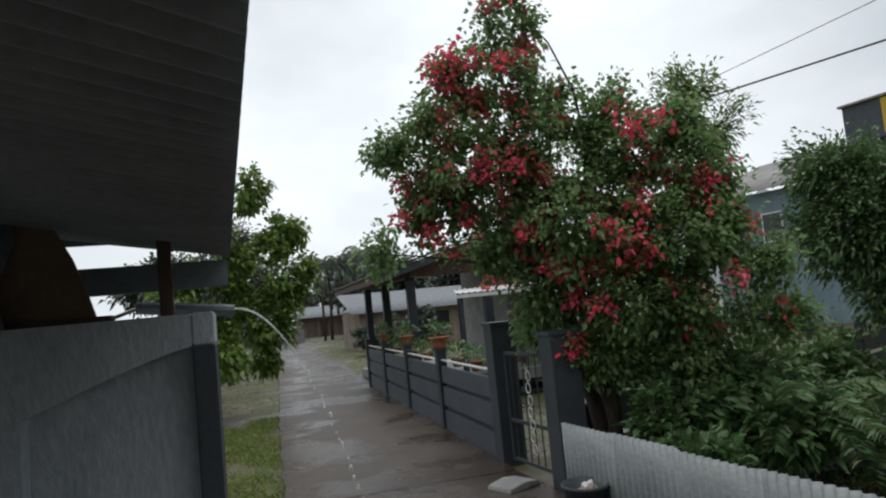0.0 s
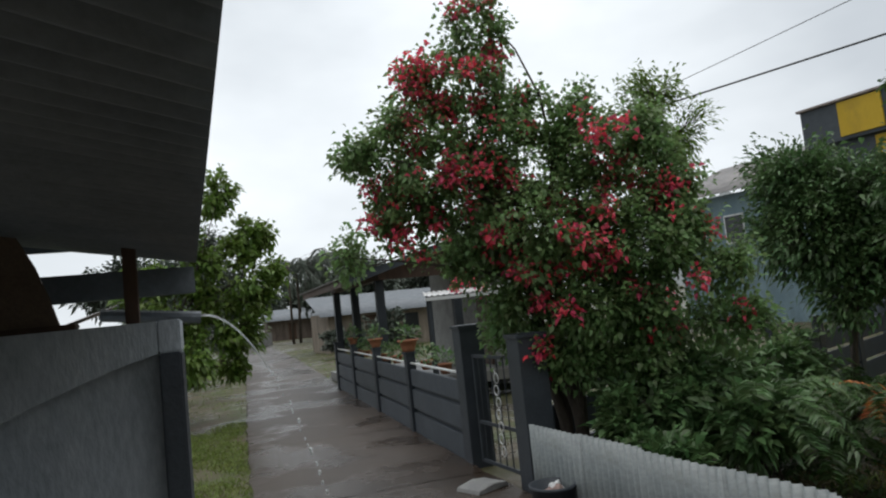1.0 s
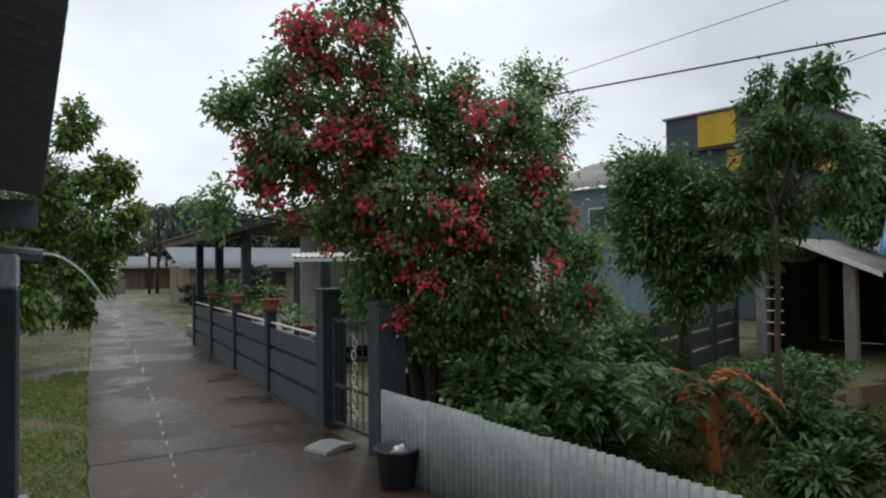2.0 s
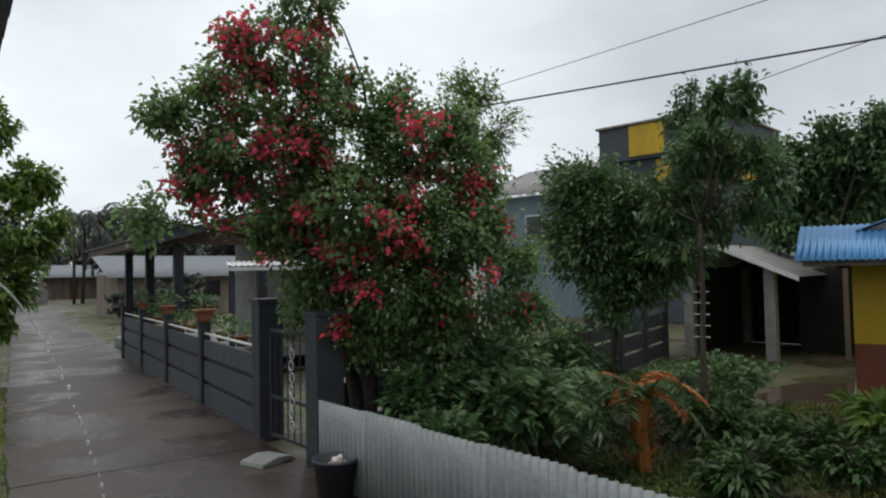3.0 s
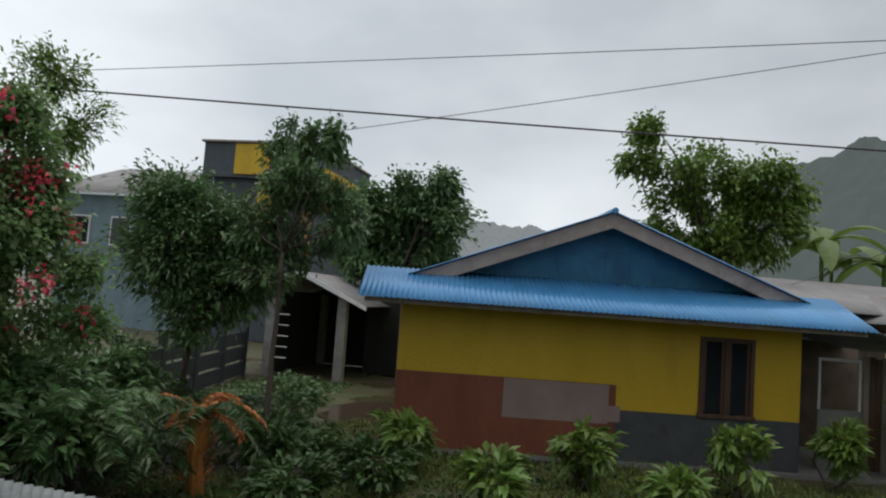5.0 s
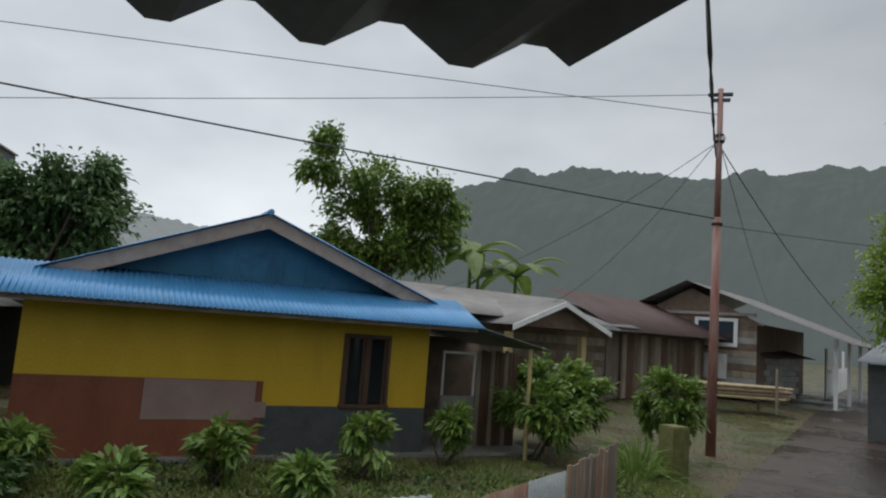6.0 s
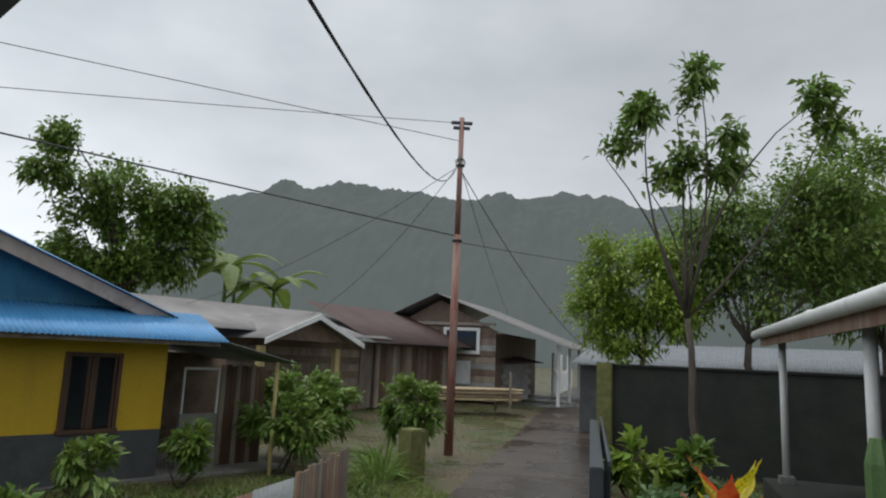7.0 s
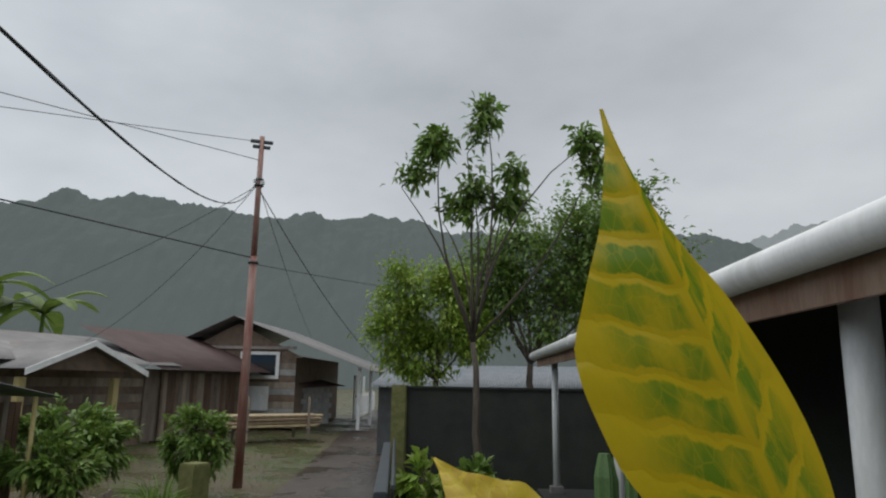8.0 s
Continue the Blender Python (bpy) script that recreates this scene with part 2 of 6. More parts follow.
def box(x0, x1, y0, y1, z0, z1, bevel=0.0, bm=None, m=None):
    own = bm is None
    bm = bm or bmesh.new()
    mm = Matrix.Translation(((x0 + x1) / 2, (y0 + y1) / 2, (z0 + z1) / 2)) @ Matrix.Diagonal((abs(x1 - x0), abs(y1 - y0), abs(z1 - z0), 1))
    r = bmesh.ops.create_cube(bm, size=1, matrix=(m or Matrix()) @ mm)
    if bevel and own:
        bmesh.ops.bevel(bm, geom=bm.edges[:], offset=bevel, segments=2, affect="EDGES")
    return bm


def prism(outline, y0, y1, bm=None, axis="y"):
    """A slab with the outline (pairs in the x-z plane) from y0 to y1, or in the y-z plane from x0 to x1."""
    bm = bm or bmesh.new()
    put = (lambda a, b, c: (a, c, b)) if axis == "y" else (lambda a, b, c: (c, a, b))
    lo = [bm.verts.new(put(a, b, y0)) for a, b in outline]
    hi = [bm.verts.new(put(a, b, y1)) for a, b in outline]
    bm.faces.new(lo)
    bm.faces.new(hi[::-1])
    for i in range(len(lo)):
        j = (i + 1) % len(lo)
        bm.faces.new((lo[j], lo[i], hi[i], hi[j]))
    bmesh.ops.recalc_face_normals(bm, faces=bm.faces)
    return bm


def tube(points, radii, sides=8, bm=None, caps=True):
    """A round bar along points, its radius given point by point or once."""
    bm = bm or bmesh.new()
    pts = [Vector(p) for p in points]
    rad = radii if isinstance(radii, (list, tuple)) else [radii] * len(pts)
    rings = []
    side = Vector((0, 0, 1)) if abs((pts[1] - pts[0]).normalized().z) < 0.9 else Vector((1, 0, 0))
    for i, p in enumerate(pts):
        d = (pts[min(i + 1, len(pts) - 1)] - pts[max(i - 1, 0)]).normalized()
        a = d.cross(side).normalized()
        b = d.cross(a).normalized()
        side = -b if abs(d.dot(side)) > 0.99 else side
        rings.append([bm.verts.new(p + (a * math.cos(k * math.tau / sides) + b * math.sin(k * math.tau / sides)) * rad[i]) for k in range(sides)])
    for r, s in zip(rings, rings[1:]):
        for k in range(sides):
            bm.faces.new((r[k], r[(k + 1) % sides], s[(k + 1) % sides], s[k]))
    if caps:
        bm.faces.new(rings[0][::-1])
        bm.faces.new(rings[-1])
    bmesh.ops.recalc_face_normals(bm, faces=bm.faces)
    return bm


def lathe(profile, sides=20, bm=None):
    """A turned body from (radius, height) pairs."""
    bm = bm or bmesh.new()
    rings = [[bm.verts.new((r * math.cos(k * math.tau / sides), r * math.sin(k * math.tau / sides), z)) for k in range(sides)] for r, z in profile]
    for a, b in zip(rings, rings[1:]):
        for k in range(sides):
            bm.faces.new((a[k], a[(k + 1) % sides], b[(k + 1) % sides], b[k]))
    bm.faces.new(rings[0][::-1])
    bm.faces.new(rings[-1])
    return bm


def corrugated(length, width, pitch=0.076, depth=0.009, thick=0.0012, steps=6, sag=0.0, seed=1):
    """A corrugated sheet in the x-y plane: waves across x (width), ridges along y (length)."""
    n = int(width / pitch * steps)
    xs = np.linspace(0, width, n + 1)
    ys = np.linspace(0, length, 3)
    z = depth * np.sin(xs / pitch * math.tau)
    verts, faces = [], []
    for off in (0, -thick):
        for y in ys:
            for x, h in zip(xs, z):
                verts.append((x, y, h + off))
    r, L = n + 1, (n + 1) * len(ys)
    for j in range(len(ys) - 1):
        for i in range(n):
            a = j * r + i
            faces.append((a, a + 1, a + r + 1, a + r))
            faces.append((L + a, L + a + r, L + a + r + 1, L + a + 1))
    for i in range(n):
        faces.append((i, L + i, L + i + 1, i + 1))
        k = (len(ys) - 1) * r + i
        faces.append((k, k + 1, L + k + 1, L + k))
    me = bpy.data.meshes.new("sheet")
    me.from_pydata(verts, [], faces)
    me.update()
    me.polygons.foreach_set("use_smooth", [True] * len(me.polygons))
    return me


def leaf_mesh(name, where, ahead, length, width, mat, seed=1, fold=0.25, droop=0.3, spread=0.35):
    """Many small pointed leaves, folded along the rib, at the places where, growing ahead."""
    rng = np.random.default_rng(seed)
    p = np.asarray(where, float)
    n = len(p)
    d = np.asarray(ahead, float) + rng.normal(0, 0.45, (n, 3))
    d /= np.linalg.norm(d, axis=1)[:, None] + 1e-9
    up = rng.normal(0, 0.55, (n, 3)) + (0, 0, 1)
    s = np.cross(d, up)
    s /= np.linalg.norm(s, axis=1)[:, None] + 1e-9
    u = np.cross(s, d)
    L = length * rng.uniform(1 - spread, 1 + spread, (n, 1))
    W = width * rng.uniform(1 - spread, 1 + spread, (n, 1)) / 2
    down = np.array((0, 0, -1.0))
    mid = p + d * L * 0.5
    tip = p + d * L + down * L * droop
    v = np.stack([p, mid + s * W + u * W * fold, mid + s * W * 0.0 - u * W * fold * 0.6, mid - s * W + u * W * fold, tip], 1).reshape(-1, 3)
    base = np.arange(n)[:, None] * 5
    f = np.concatenate([base + (0, 2, 1), base + (2, 4, 1), base + (0, 3, 2), base + (2, 3, 4)], 1).reshape(-1, 3)
    me = bpy.data.meshes.new(name)
    me.vertices.add(len(v))
    me.vertices.foreach_set("co", v.astype(np.float32).ravel())
    me.loops.add(f.size)
    me.loops.foreach_set("vertex_index", f.ravel())
    me.polygons.add(len(f))
    me.polygons.foreach_set("loop_start", np.arange(len(f)) * 3)
    me.polygons.foreach_set("loop_total", np.full(len(f), 3))
    me.update(calc_edges=True)
    me.materials.append(mat)
    return me


def in_blobs(blobs, n, rng, shell=0.35, clump=0.45):
    """Points in ellipsoids (x, y, z, rx, ry, rz, weight), more of them towards the outside."""
    w = np.array([b[6] for b in blobs], float)
    pick = rng.choice(len(blobs), n, p=w / w.sum())
    b = np.array([q[:6] for q in blobs])[pick]
    d = rng.normal(0, 1, (n, 3))
    d /= np.linalg.norm(d, axis=1)[:, None]
    r = rng.uniform(shell, 1, (n, 1)) ** 0.6
    r *= np.array([[1 + clump * noise.noise((a * 2.1 + k, c * 2.1, e * 2.1))] for (a, c, e), k in zip(d, pick)])
    p = b[:, :3] + d * r * b[:, 3:6]
    seeds = p[rng.choice(n, max(4, n // 13), replace=False)]
    near = np.argmin(((p[:, None, :] - seeds[None]) ** 2).sum(2), axis=1)
    return p + (seeds[near] - p) * clump, d


def tree(name, label, base, fork, blobs, twigs, per_twig, leaf, mats, trunk_r=0.1, seed=1, category="tree", twig_r=0.008,
         scatter=0.12, bare=0.4, stems=1, droop=0.3, clump=0.45):
    """A plant with a tapered trunk, limbs that reach into the crown's clumps, twigs, and leaves along the twigs."""
    rng = np.random.default_rng(seed)
    t = thing(name, label, category, *base)
    b0 = np.array(base, float)
    targets, outward = in_blobs(blobs, twigs, rng, 0.35, clump)
    targets -= b0
    bm = bmesh.new()
    forks = []
    for k in range(stems):
        f = np.array(fork, float) - b0 + (rng.normal(0, 0.25, 3) * (1, 1, 0.3) if stems > 1 else 0)
        foot = rng.normal(0, 0.1, 3) * (1, 1, 0) if stems > 1 else np.zeros(3)
        pts = [foot + (f - foot) * s + rng.normal(0, trunk_r * 0.35, 3) * (1, 1, 0) * (0 < s < 1) for s in np.linspace(0, 1, 7)]
        tube(pts, [trunk_r * (1.15 - 0.5 * s) for s in np.linspace(0, 1, 7)], 8, bm)
        forks += [(pts[i], trunk_r * (1.15 - 0.5 * i / 6)) for i in (3, 4, 5, 6)]
    limbs = []
    centres = [np.array(b[:3]) - b0 for b in blobs]
    for c in centres:
        o, r = min(forks, key=lambda q: np.linalg.norm(q[0] - c) + 0.4 * max(0, q[0][2] - c[2]))
        bend = (o + c) / 2 + rng.normal(0, 0.12, 3) * np.linalg.norm(c - o) + (0, 0, 0.08 * np.linalg.norm(c - o))
        pts = [o * (1 - s) ** 2 + bend * 2 * s * (1 - s) + c * s * s for s in np.linspace(0, 1, 6)]
        tube(pts, [max(twig_r, r * 0.62 * (1 - 0.75 * s)) for s in np.linspace(0, 1, 6)], 6, bm)
        limbs += pts[2:]
    limbs = np.array(limbs)
    where, ahead = [], []
    for q, o_dir in zip(targets, outward):
        o = limbs[np.argmin(np.linalg.norm(limbs - q, axis=1))]
        bend = (o + q) / 2 + rng.normal(0, 0.1, 3) * np.linalg.norm(q - o)
        ss = np.linspace(0, 1, 4)[:, None]
        pts = o * (1 - ss) ** 2 + bend * 2 * ss * (1 - ss) + q * ss * ss
        tube(pts.tolist(), [twig_r, twig_r * 0.8, twig_r * 0.6, twig_r * 0.35], 4, bm, caps=False)
        s = rng.uniform(bare, 1.08, (per_twig, 1))
        p = o * (1 - s) ** 2 + bend * 2 * s * (1 - s) + q * s * s + rng.normal(0, scatter, (per_twig, 3))
        where.append(p)
        ahead.append(np.tile((q - o) / (np.linalg.norm(q - o) + 1e-6) * 0.6 + o_dir * 0.5, (per_twig, 1)))
    part("trunk", bm, mats[1], t, smooth=True)
    part("crown", leaf_mesh("crown", np.concatenate(where), np.concatenate(ahead), leaf[0], leaf[1], mats[0], seed, droop=droop), None, t)
    return t, targets


def smooth(a, b, x):
    s = np.clip((np.asarray(x, float) - a) / (b - a), 0, 1)
    return s * s * (3 - 2 * s)


def ground_z(x, y):
    """The lie of the land: the yard is lower than the lane, which falls towards the pole and rises again past it."""
    yard = float(smooth(4.2, 6.2, x - 0.1 * max(y - 4, 0))) * float(smooth(32, 18, y))
    fall = float(smooth(2.5, -8.0, y))
    rise = float(smooth(15, 28, x)) * float(smooth(2, -5, y))
    return -0.40 * max(yard, fall) + 0.5 * rise


# ---- ground and lane ----
def ground():
    def axis(near, lo, hi):
        a = list(np.arange(-near, near + 0.01, 0.45))
        step, v = 0.6, near
        while v < hi:
            step *= 1.25
            v += step
            a.append(v)
        step, v = 0.6, -near
        while v > lo:
            step *= 1.25
            v -= step
            a.insert(0, v)
        return a
    xs, ys = axis(16, -900, 900), axis(18, -900, 900)
    verts = [(x, y, ground_z(x, y) + 0.025 * noise.noise((x * 0.7, y * 0.7, 0)) - 0.02) for y in ys for x in xs]
    r = len(xs)
    faces = [(j * r + i, j * r + i + 1, (j + 1) * r + i + 1, (j + 1) * r + i) for j in range(len(ys) - 1) for i in range(r - 1)]
    me = bpy.data.meshes.new("ground")
    me.from_pydata(verts, [], faces)
    me.materials.append(M["ground"])
    me.polygons.foreach_set("use_smooth", [True] * len(faces))
    tagged(new("ground", me), "wet soil and patchy grass of the village yards", "ground", kind="structure")


ground()
LANE = [(7.4, 66), (5.3, 40), (3.75, 24), (2.55, 12), (2.05, 6), (2.0, 2.5), (2.45, -0.9), (4.3, -3.7), (7.1, -6.2), (10.2, -8.7), (13.2, -11.2), (18.0, -15.3), (26, -22.5), (40, -35)]
HALF = 1.28


def lane_walk(step):
    """Points along the lane's centre line with the direction there, the bends eased."""
    p = np.array(LANE, float)
    out = []
    for i in range(len(p) - 1):
        a, b, c, d = p[max(i - 1, 0)], p[i], p[i + 1], p[min(i + 2, len(p) - 1)]
        n = max(1, int(np.linalg.norm(c - b) / step))
        for u in np.arange(n) / n:
            q = 0.5 * (2 * b + (c - a) * u + (2 * a - 5 * b + 4 * c - d) * u * u + (3 * b - a - 3 * c + d) * u ** 3)
            out.append(q)
    out = np.array(out)
    t = np.gradient(out, axis=0)
    return out, t / np.linalg.norm(t, axis=1)[:, None]


LANE_P, LANE_D = lane_walk(0.6)


def lane_gap(x, y):
    """Distance from the lane's centre line."""
    return float(np.sqrt(((LANE_P - (x, y)) ** 2).sum(1).min()))


def lane():
    road = tagged(new("road"), "wet concrete village lane in slabs with puddles", "road", kind="structure")
    rng = random.Random(4)
    i = 0
    while i < len(LANE_P) - 2:
        k = min(i + (8 if abs(LANE_P[i][1]) < 10 else 6), len(LANE_P) - 1)
        bm = bmesh.new()
        rows = []
        for j in range(i, k + 1):
            (cx, cy), (dx, dy) = LANE_P[j], LANE_D[j]
            e = 0.012 if j == i else -0.012 if j == k else 0.0
            cx, cy = cx + dx * e, cy + dy * e
            zz = ground_z(cx, cy) + 0.035
            rows.append([bm.verts.new((cx - dy * w, cy + dx * w, zz + h)) for w, h in
                         ((-HALF - 0.02, -0.08), (-HALF + rng.uniform(-.03, .03), 0), (-0.4, 0.008), (0.4, 0.008), (HALF + rng.uniform(-.03, .03), 0), (HALF + 0.02, -0.08))])
        for a, b in zip(rows, rows[1:]):
            for q in range(5):
                bm.faces.new((a[q], a[q + 1], b[q + 1], b[q]))
        bmesh.ops.recalc_face_normals(bm, faces=bm.faces)
        part("slab", bm, M["road"], road, smooth=False)
        i = k


lane()


# ---- hills ----
def hill(name, label, cx, cy, half, height, depth, yaw, mat, seed, lumps, cut=-2.0, low=0.0):
    """A wooded ridge as a real slope, its crest uneven with tree tops."""
    rng = random.Random(seed)
    n, rows = 380, 46
    verts, faces = [], []
    for j in range(rows):
        s = j / (rows - 1)
        for i in range(n):
            u = (i / (n - 1) * 2 - 1)
            x, y = u * half, s * depth
            crest = height * (0.92 + 0.10 * noise.noise((u * 3.4 + seed, 0.3, 0)) + 0.03 * noise.noise((u * 11 + seed, 0.7, 0))) * (1 - low * float(smooth(cut + 0.12, cut - 0.1, u)))
            spur = 0.07 * height * noise.noise((u * 6, s * 1.2, seed + 2)) * s
            near = noise.voronoi(Vector((x / lumps / 1.6, y / lumps / 1.6, seed)))[0][0]
            rough = max(0.0, 0.55 + 1.1 * noise.noise((x / lumps / 4.1, y / lumps / 5, seed + 9)))
            bump = 1.1 * rough * lumps * (0.8 - near) + 0.45 * lumps * noise.noise((x / lumps * 1.7, y / lumps * 1.4, seed)) + 0.9 * lumps * noise.noise((x / lumps / 2.7, y / lumps / 3, seed))
            verts.append((x, y, crest * math.sin(s * math.pi / 2) ** 0.8 + spur + bump - 2))
    for j in range(rows - 1):
        for i in range(n - 1):
            a = j * n + i
            faces.append((a, a + 1, a + n + 1, a + n))
    me = bpy.data.meshes.new(name)
    me.from_pydata(verts, [], faces)
    me.materials.append(mat)
    ob = new(name, me)
    ob.matrix_world = pose(cx, cy, 0, 0, 0, yaw)
    tagged(ob, label, "hill", kind="structure")


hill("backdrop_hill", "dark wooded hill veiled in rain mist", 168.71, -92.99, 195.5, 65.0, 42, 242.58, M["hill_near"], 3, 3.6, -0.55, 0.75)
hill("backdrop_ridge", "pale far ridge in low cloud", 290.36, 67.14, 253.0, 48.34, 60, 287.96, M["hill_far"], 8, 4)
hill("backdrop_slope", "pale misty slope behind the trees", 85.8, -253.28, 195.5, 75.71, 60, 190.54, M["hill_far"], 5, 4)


# ---- lane fence of the neighbour ----
def fence_post(parent, x, y, z0, z1, w, mat, name="post"):
    bm = box(x - w / 2, x + w / 2, y - w / 2, y + w / 2, z0, z1, 0.008)
    p = part(name, bm, mat, parent)
    part("cap", box(x - w / 2 - 0.02, x + w / 2 + 0.02, y - w / 2 - 0.02, y + w / 2 + 0.02, z1, z1 + 0.045, 0.008), mat, p)
    return p


FX = lambda y: 3.50 + (y - 7.8) * 0.085


def lane_fence():
    f = thing("fence", "grey painted concrete panel fence with square posts along the lane", "fence")
    ys = [7.9, 10.55, 13.2, 15.85, 18.5]
    for y in ys[1:]:
        fence_post(f, FX(y), y, -0.05, 1.25, 0.15, M["post"])
    yaw = -math.degrees(math.atan(0.085))
    for a, b in zip(ys, ys[1:]):
        for k, (z0, z1) in enumerate(((0.02, 0.34), (0.40, 0.70), (0.76, 1.02))):
            bm = box(-0.03, 0.03, (a - b) / 2 + 0.08, (b - a) / 2 - 0.08, z0, z1, 0.008)
            o = part("panel", bm, M["fence"], f)
            o.matrix_basis = pose(FX((a + b) / 2), (a + b) / 2, 0, 0, 0, yaw)
        bm = box(-0.012, 0.012, (a - b) / 2 + 0.08, (b - a) / 2 - 0.08, 0.0, 1.0, 0)
        part("backing", bm, M["post"], f).matrix_basis = pose(FX((a + b) / 2) + 0.03, (a + b) / 2, 0, 0, 0, yaw)
        bm = box(-0.02, 0.02, (a - b) / 2 + 0.08, (b - a) / 2 - 0.08, 1.10, 1.125, 0.004)
        part("rail", bm, M["white"], f, "white top rail").matrix_basis = pose(FX((a + b) / 2), (a + b) / 2, 0, 0, 0, yaw)
    g = thing("gate_post", "tall dark grey square gate post with a flat cap", "post", 3.60, 7.86, 0, -5)
    fence_post(g, 0, 0, -0.05, 1.66, 0.30, M["post"], "shaft")
    g2 = copy_thing(g, pose(3.52, 6.25, -0.1, 0, 0, -3))
    gate = thing("garden_gate", "narrow dark gate with white wrought-iron scrolls", "gate", 3.56, 7.05, 0.05, 2)
    for yy in (-0.56, 0.56):
        part("stile", box(-0.02, 0.02, yy - 0.02, yy + 0.02, 0.02, 1.3, 0.004), M["post"], gate)
    for zz in (0.05, 0.5, 1.28):
        part("crossbar", box(-0.015, 0.015, -0.54, 0.54, zz - 0.02, zz + 0.02, 0.004), M["post"], gate)
    for k in range(7):
        yy = -0.45 + k * 0.15
        part("bar", tube([(0, yy, 0.06), (0, yy, 1.28)], 0.008, 6), M["post"], gate)
    for k in range(7):
        zz = 0.18 + k * 0.135
        s = 1 if k % 2 else -1
        pts = [(-0.03, s * 0.075 * math.sin(a) * (1 - a / 9), zz + 0.075 * (1 - math.cos(a)) * (1 - a / 12)) for a in np.linspace(0, 5.6, 22)]
        part("scroll", tube(pts, 0.008, 6), M["white"], gate, "white iron scroll")
    part("finial", tube([(-0.03, 0, 1.1), (-0.03, 0.06, 1.2), (-0.03, 0, 1.36), (-0.03, -0.06, 1.2), (-0.03, 0, 1.1)], 0.008, 6), M["white"], gate, "white iron leaf finial")


lane_fence()


def side_fence():
    f = thing("fence", "dark grey concrete panel fence across the yard", "fence")
    (xa, ya), (xb, yb) = (3.85, 6.55), (16.4, 10.79)
    n = 7
    ang = math.degrees(math.atan2(yb - ya, xb - xa))
    L = math.hypot(xb - xa, yb - ya) / n
    for k in range(n + 1):
        x, y = xa + (xb - xa) * k / n, ya + (yb - ya) * k / n
        z = ground_z(x, y)
        if k:
            fence_post(f, x, y, z - 0.05, z + 1.45, 0.14, M["post"])
        if k < n:
            xm, ym = x + (xb - xa) / n / 2, y + (yb - ya) / n / 2
            zm = ground_z(xm, ym)
            for z0, z1 in ((0.02, 0.38), (0.44, 0.80), (0.86, 1.2)):
                o = part("panel", box(-L / 2 + 0.07, L / 2 - 0.07, -0.03, 0.03, z0, z1, 0.008), M["post"], f)
                o.matrix_basis = pose(xm, ym, zm, 0, 0, ang)


side_fence()


# ---- neighbour's open veranda behind the fence ----
def veranda():
    v = thing("veranda_house", "open veranda with a tin roof and red-brown fascia", "house", 4.55, 15.6, 0.02, -3)
    part("floor_slab", box(0, 6, 0, 6.2, -0.02, 0.25, 0.01), M["floor"], v)
    for yy in (0.15, 3.1, 5.9):
        part("column", box(0.25, 0.45, yy - 0.1, yy + 0.1, 0.25, 2.72, 0.01), M["post"], v)
    part("column", box(2.2, 2.4, 0.05, 0.25, 0.25, 3.1, 0.01), M["post"], v)
    part("back_wall", box(3.6, 3.75, 0, 6.1, 0.25, 3.4, 0), M["blockwork"], v)
    door = part("door", box(3.55, 3.6, 1.2, 2.0, 0.25, 2.2, 0.006), M["frame"], v)
    part("fascia", box(-0.62, -0.58, -0.6, 6.6, 2.62, 2.80, 0.004), M["frame"], v)
    part("beam", box(0.25, 0.45, -0.3, 6.3, 2.72, 2.90, 0.004), M["frame"], v)
    part("rake_board", prism([(-0.62, 2.60), (3.6, 3.81), (3.6, 3.99), (-0.62, 2.78)], -0.62, -0.58), M["post"], v, "dark grey rake board")
    part("gable_board", prism([(0.3, 2.72), (3.6, 2.72), (3.6, 3.80), (0.3, 2.86)], -0.02, 0.02), M["frame"], v)
    me = corrugated(4.5, 7.6, 0.12, 0.016)
    me.materials.append(M["grey_roof"])
    part("roof", me, None, v).matrix_basis = pose(-0.72, 6.9, 2.80, 0, -16, 0) @ pose(0, 0, 0, 0, 0, -90)
    a = thing("awning", "white sheet awning on thin posts behind the fence", "awning", 5.05, 13.05, 0.02, -19)
    me = corrugated(1.9, 2.6, 0.12, 0.014)
    me.materials.append(M["white"])
    part("sheet", me, None, a).matrix_basis = pose(0, 0, 2.18, 4, 0, 0)
    for x, y in ((0.1, 0.1), (2.5, 0.1), (0.1, 1.8), (2.5, 1.8)):
        part("post", tube([(x, y, -0.1), (x, y, 2.17 + 0.07 * y)], 0.035, 8), M["post"], a)
    part("rail", box(0.0, 2.6, 0.0, 0.04, 2.08, 2.15, 0.004), M["white"], a)


veranda()


def flower_pot(x, y, z, r=0.13, h=0.17, plant=True, seed=1):
    t = thing("flower_pot", "terracotta pot with a leafy plant on the fence", "flower pot", x, y, z, 0, "pots on the fence")
    part("pot", lathe([(r * 0.6, 0), (r * 0.72, h * 0.3), (r * 0.92, h * 0.85), (r * 1.08, h * 0.86), (r * 1.08, h), (r * 0.9, h), (r * 0.85, h * 0.85)]), M["pot"], t, smooth=True)
    rng = np.random.default_rng(seed)
    p = rng.normal(0, 0.07, (70, 3)) * (1, 1, 0.9) + (0, 0, h + 0.1)
    part("foliage", leaf_mesh("foliage", p, p * (1, 1, 0) * 6 + (0, 0, 0.6), 0.12, 0.05, M["leaf"], seed), None, t)


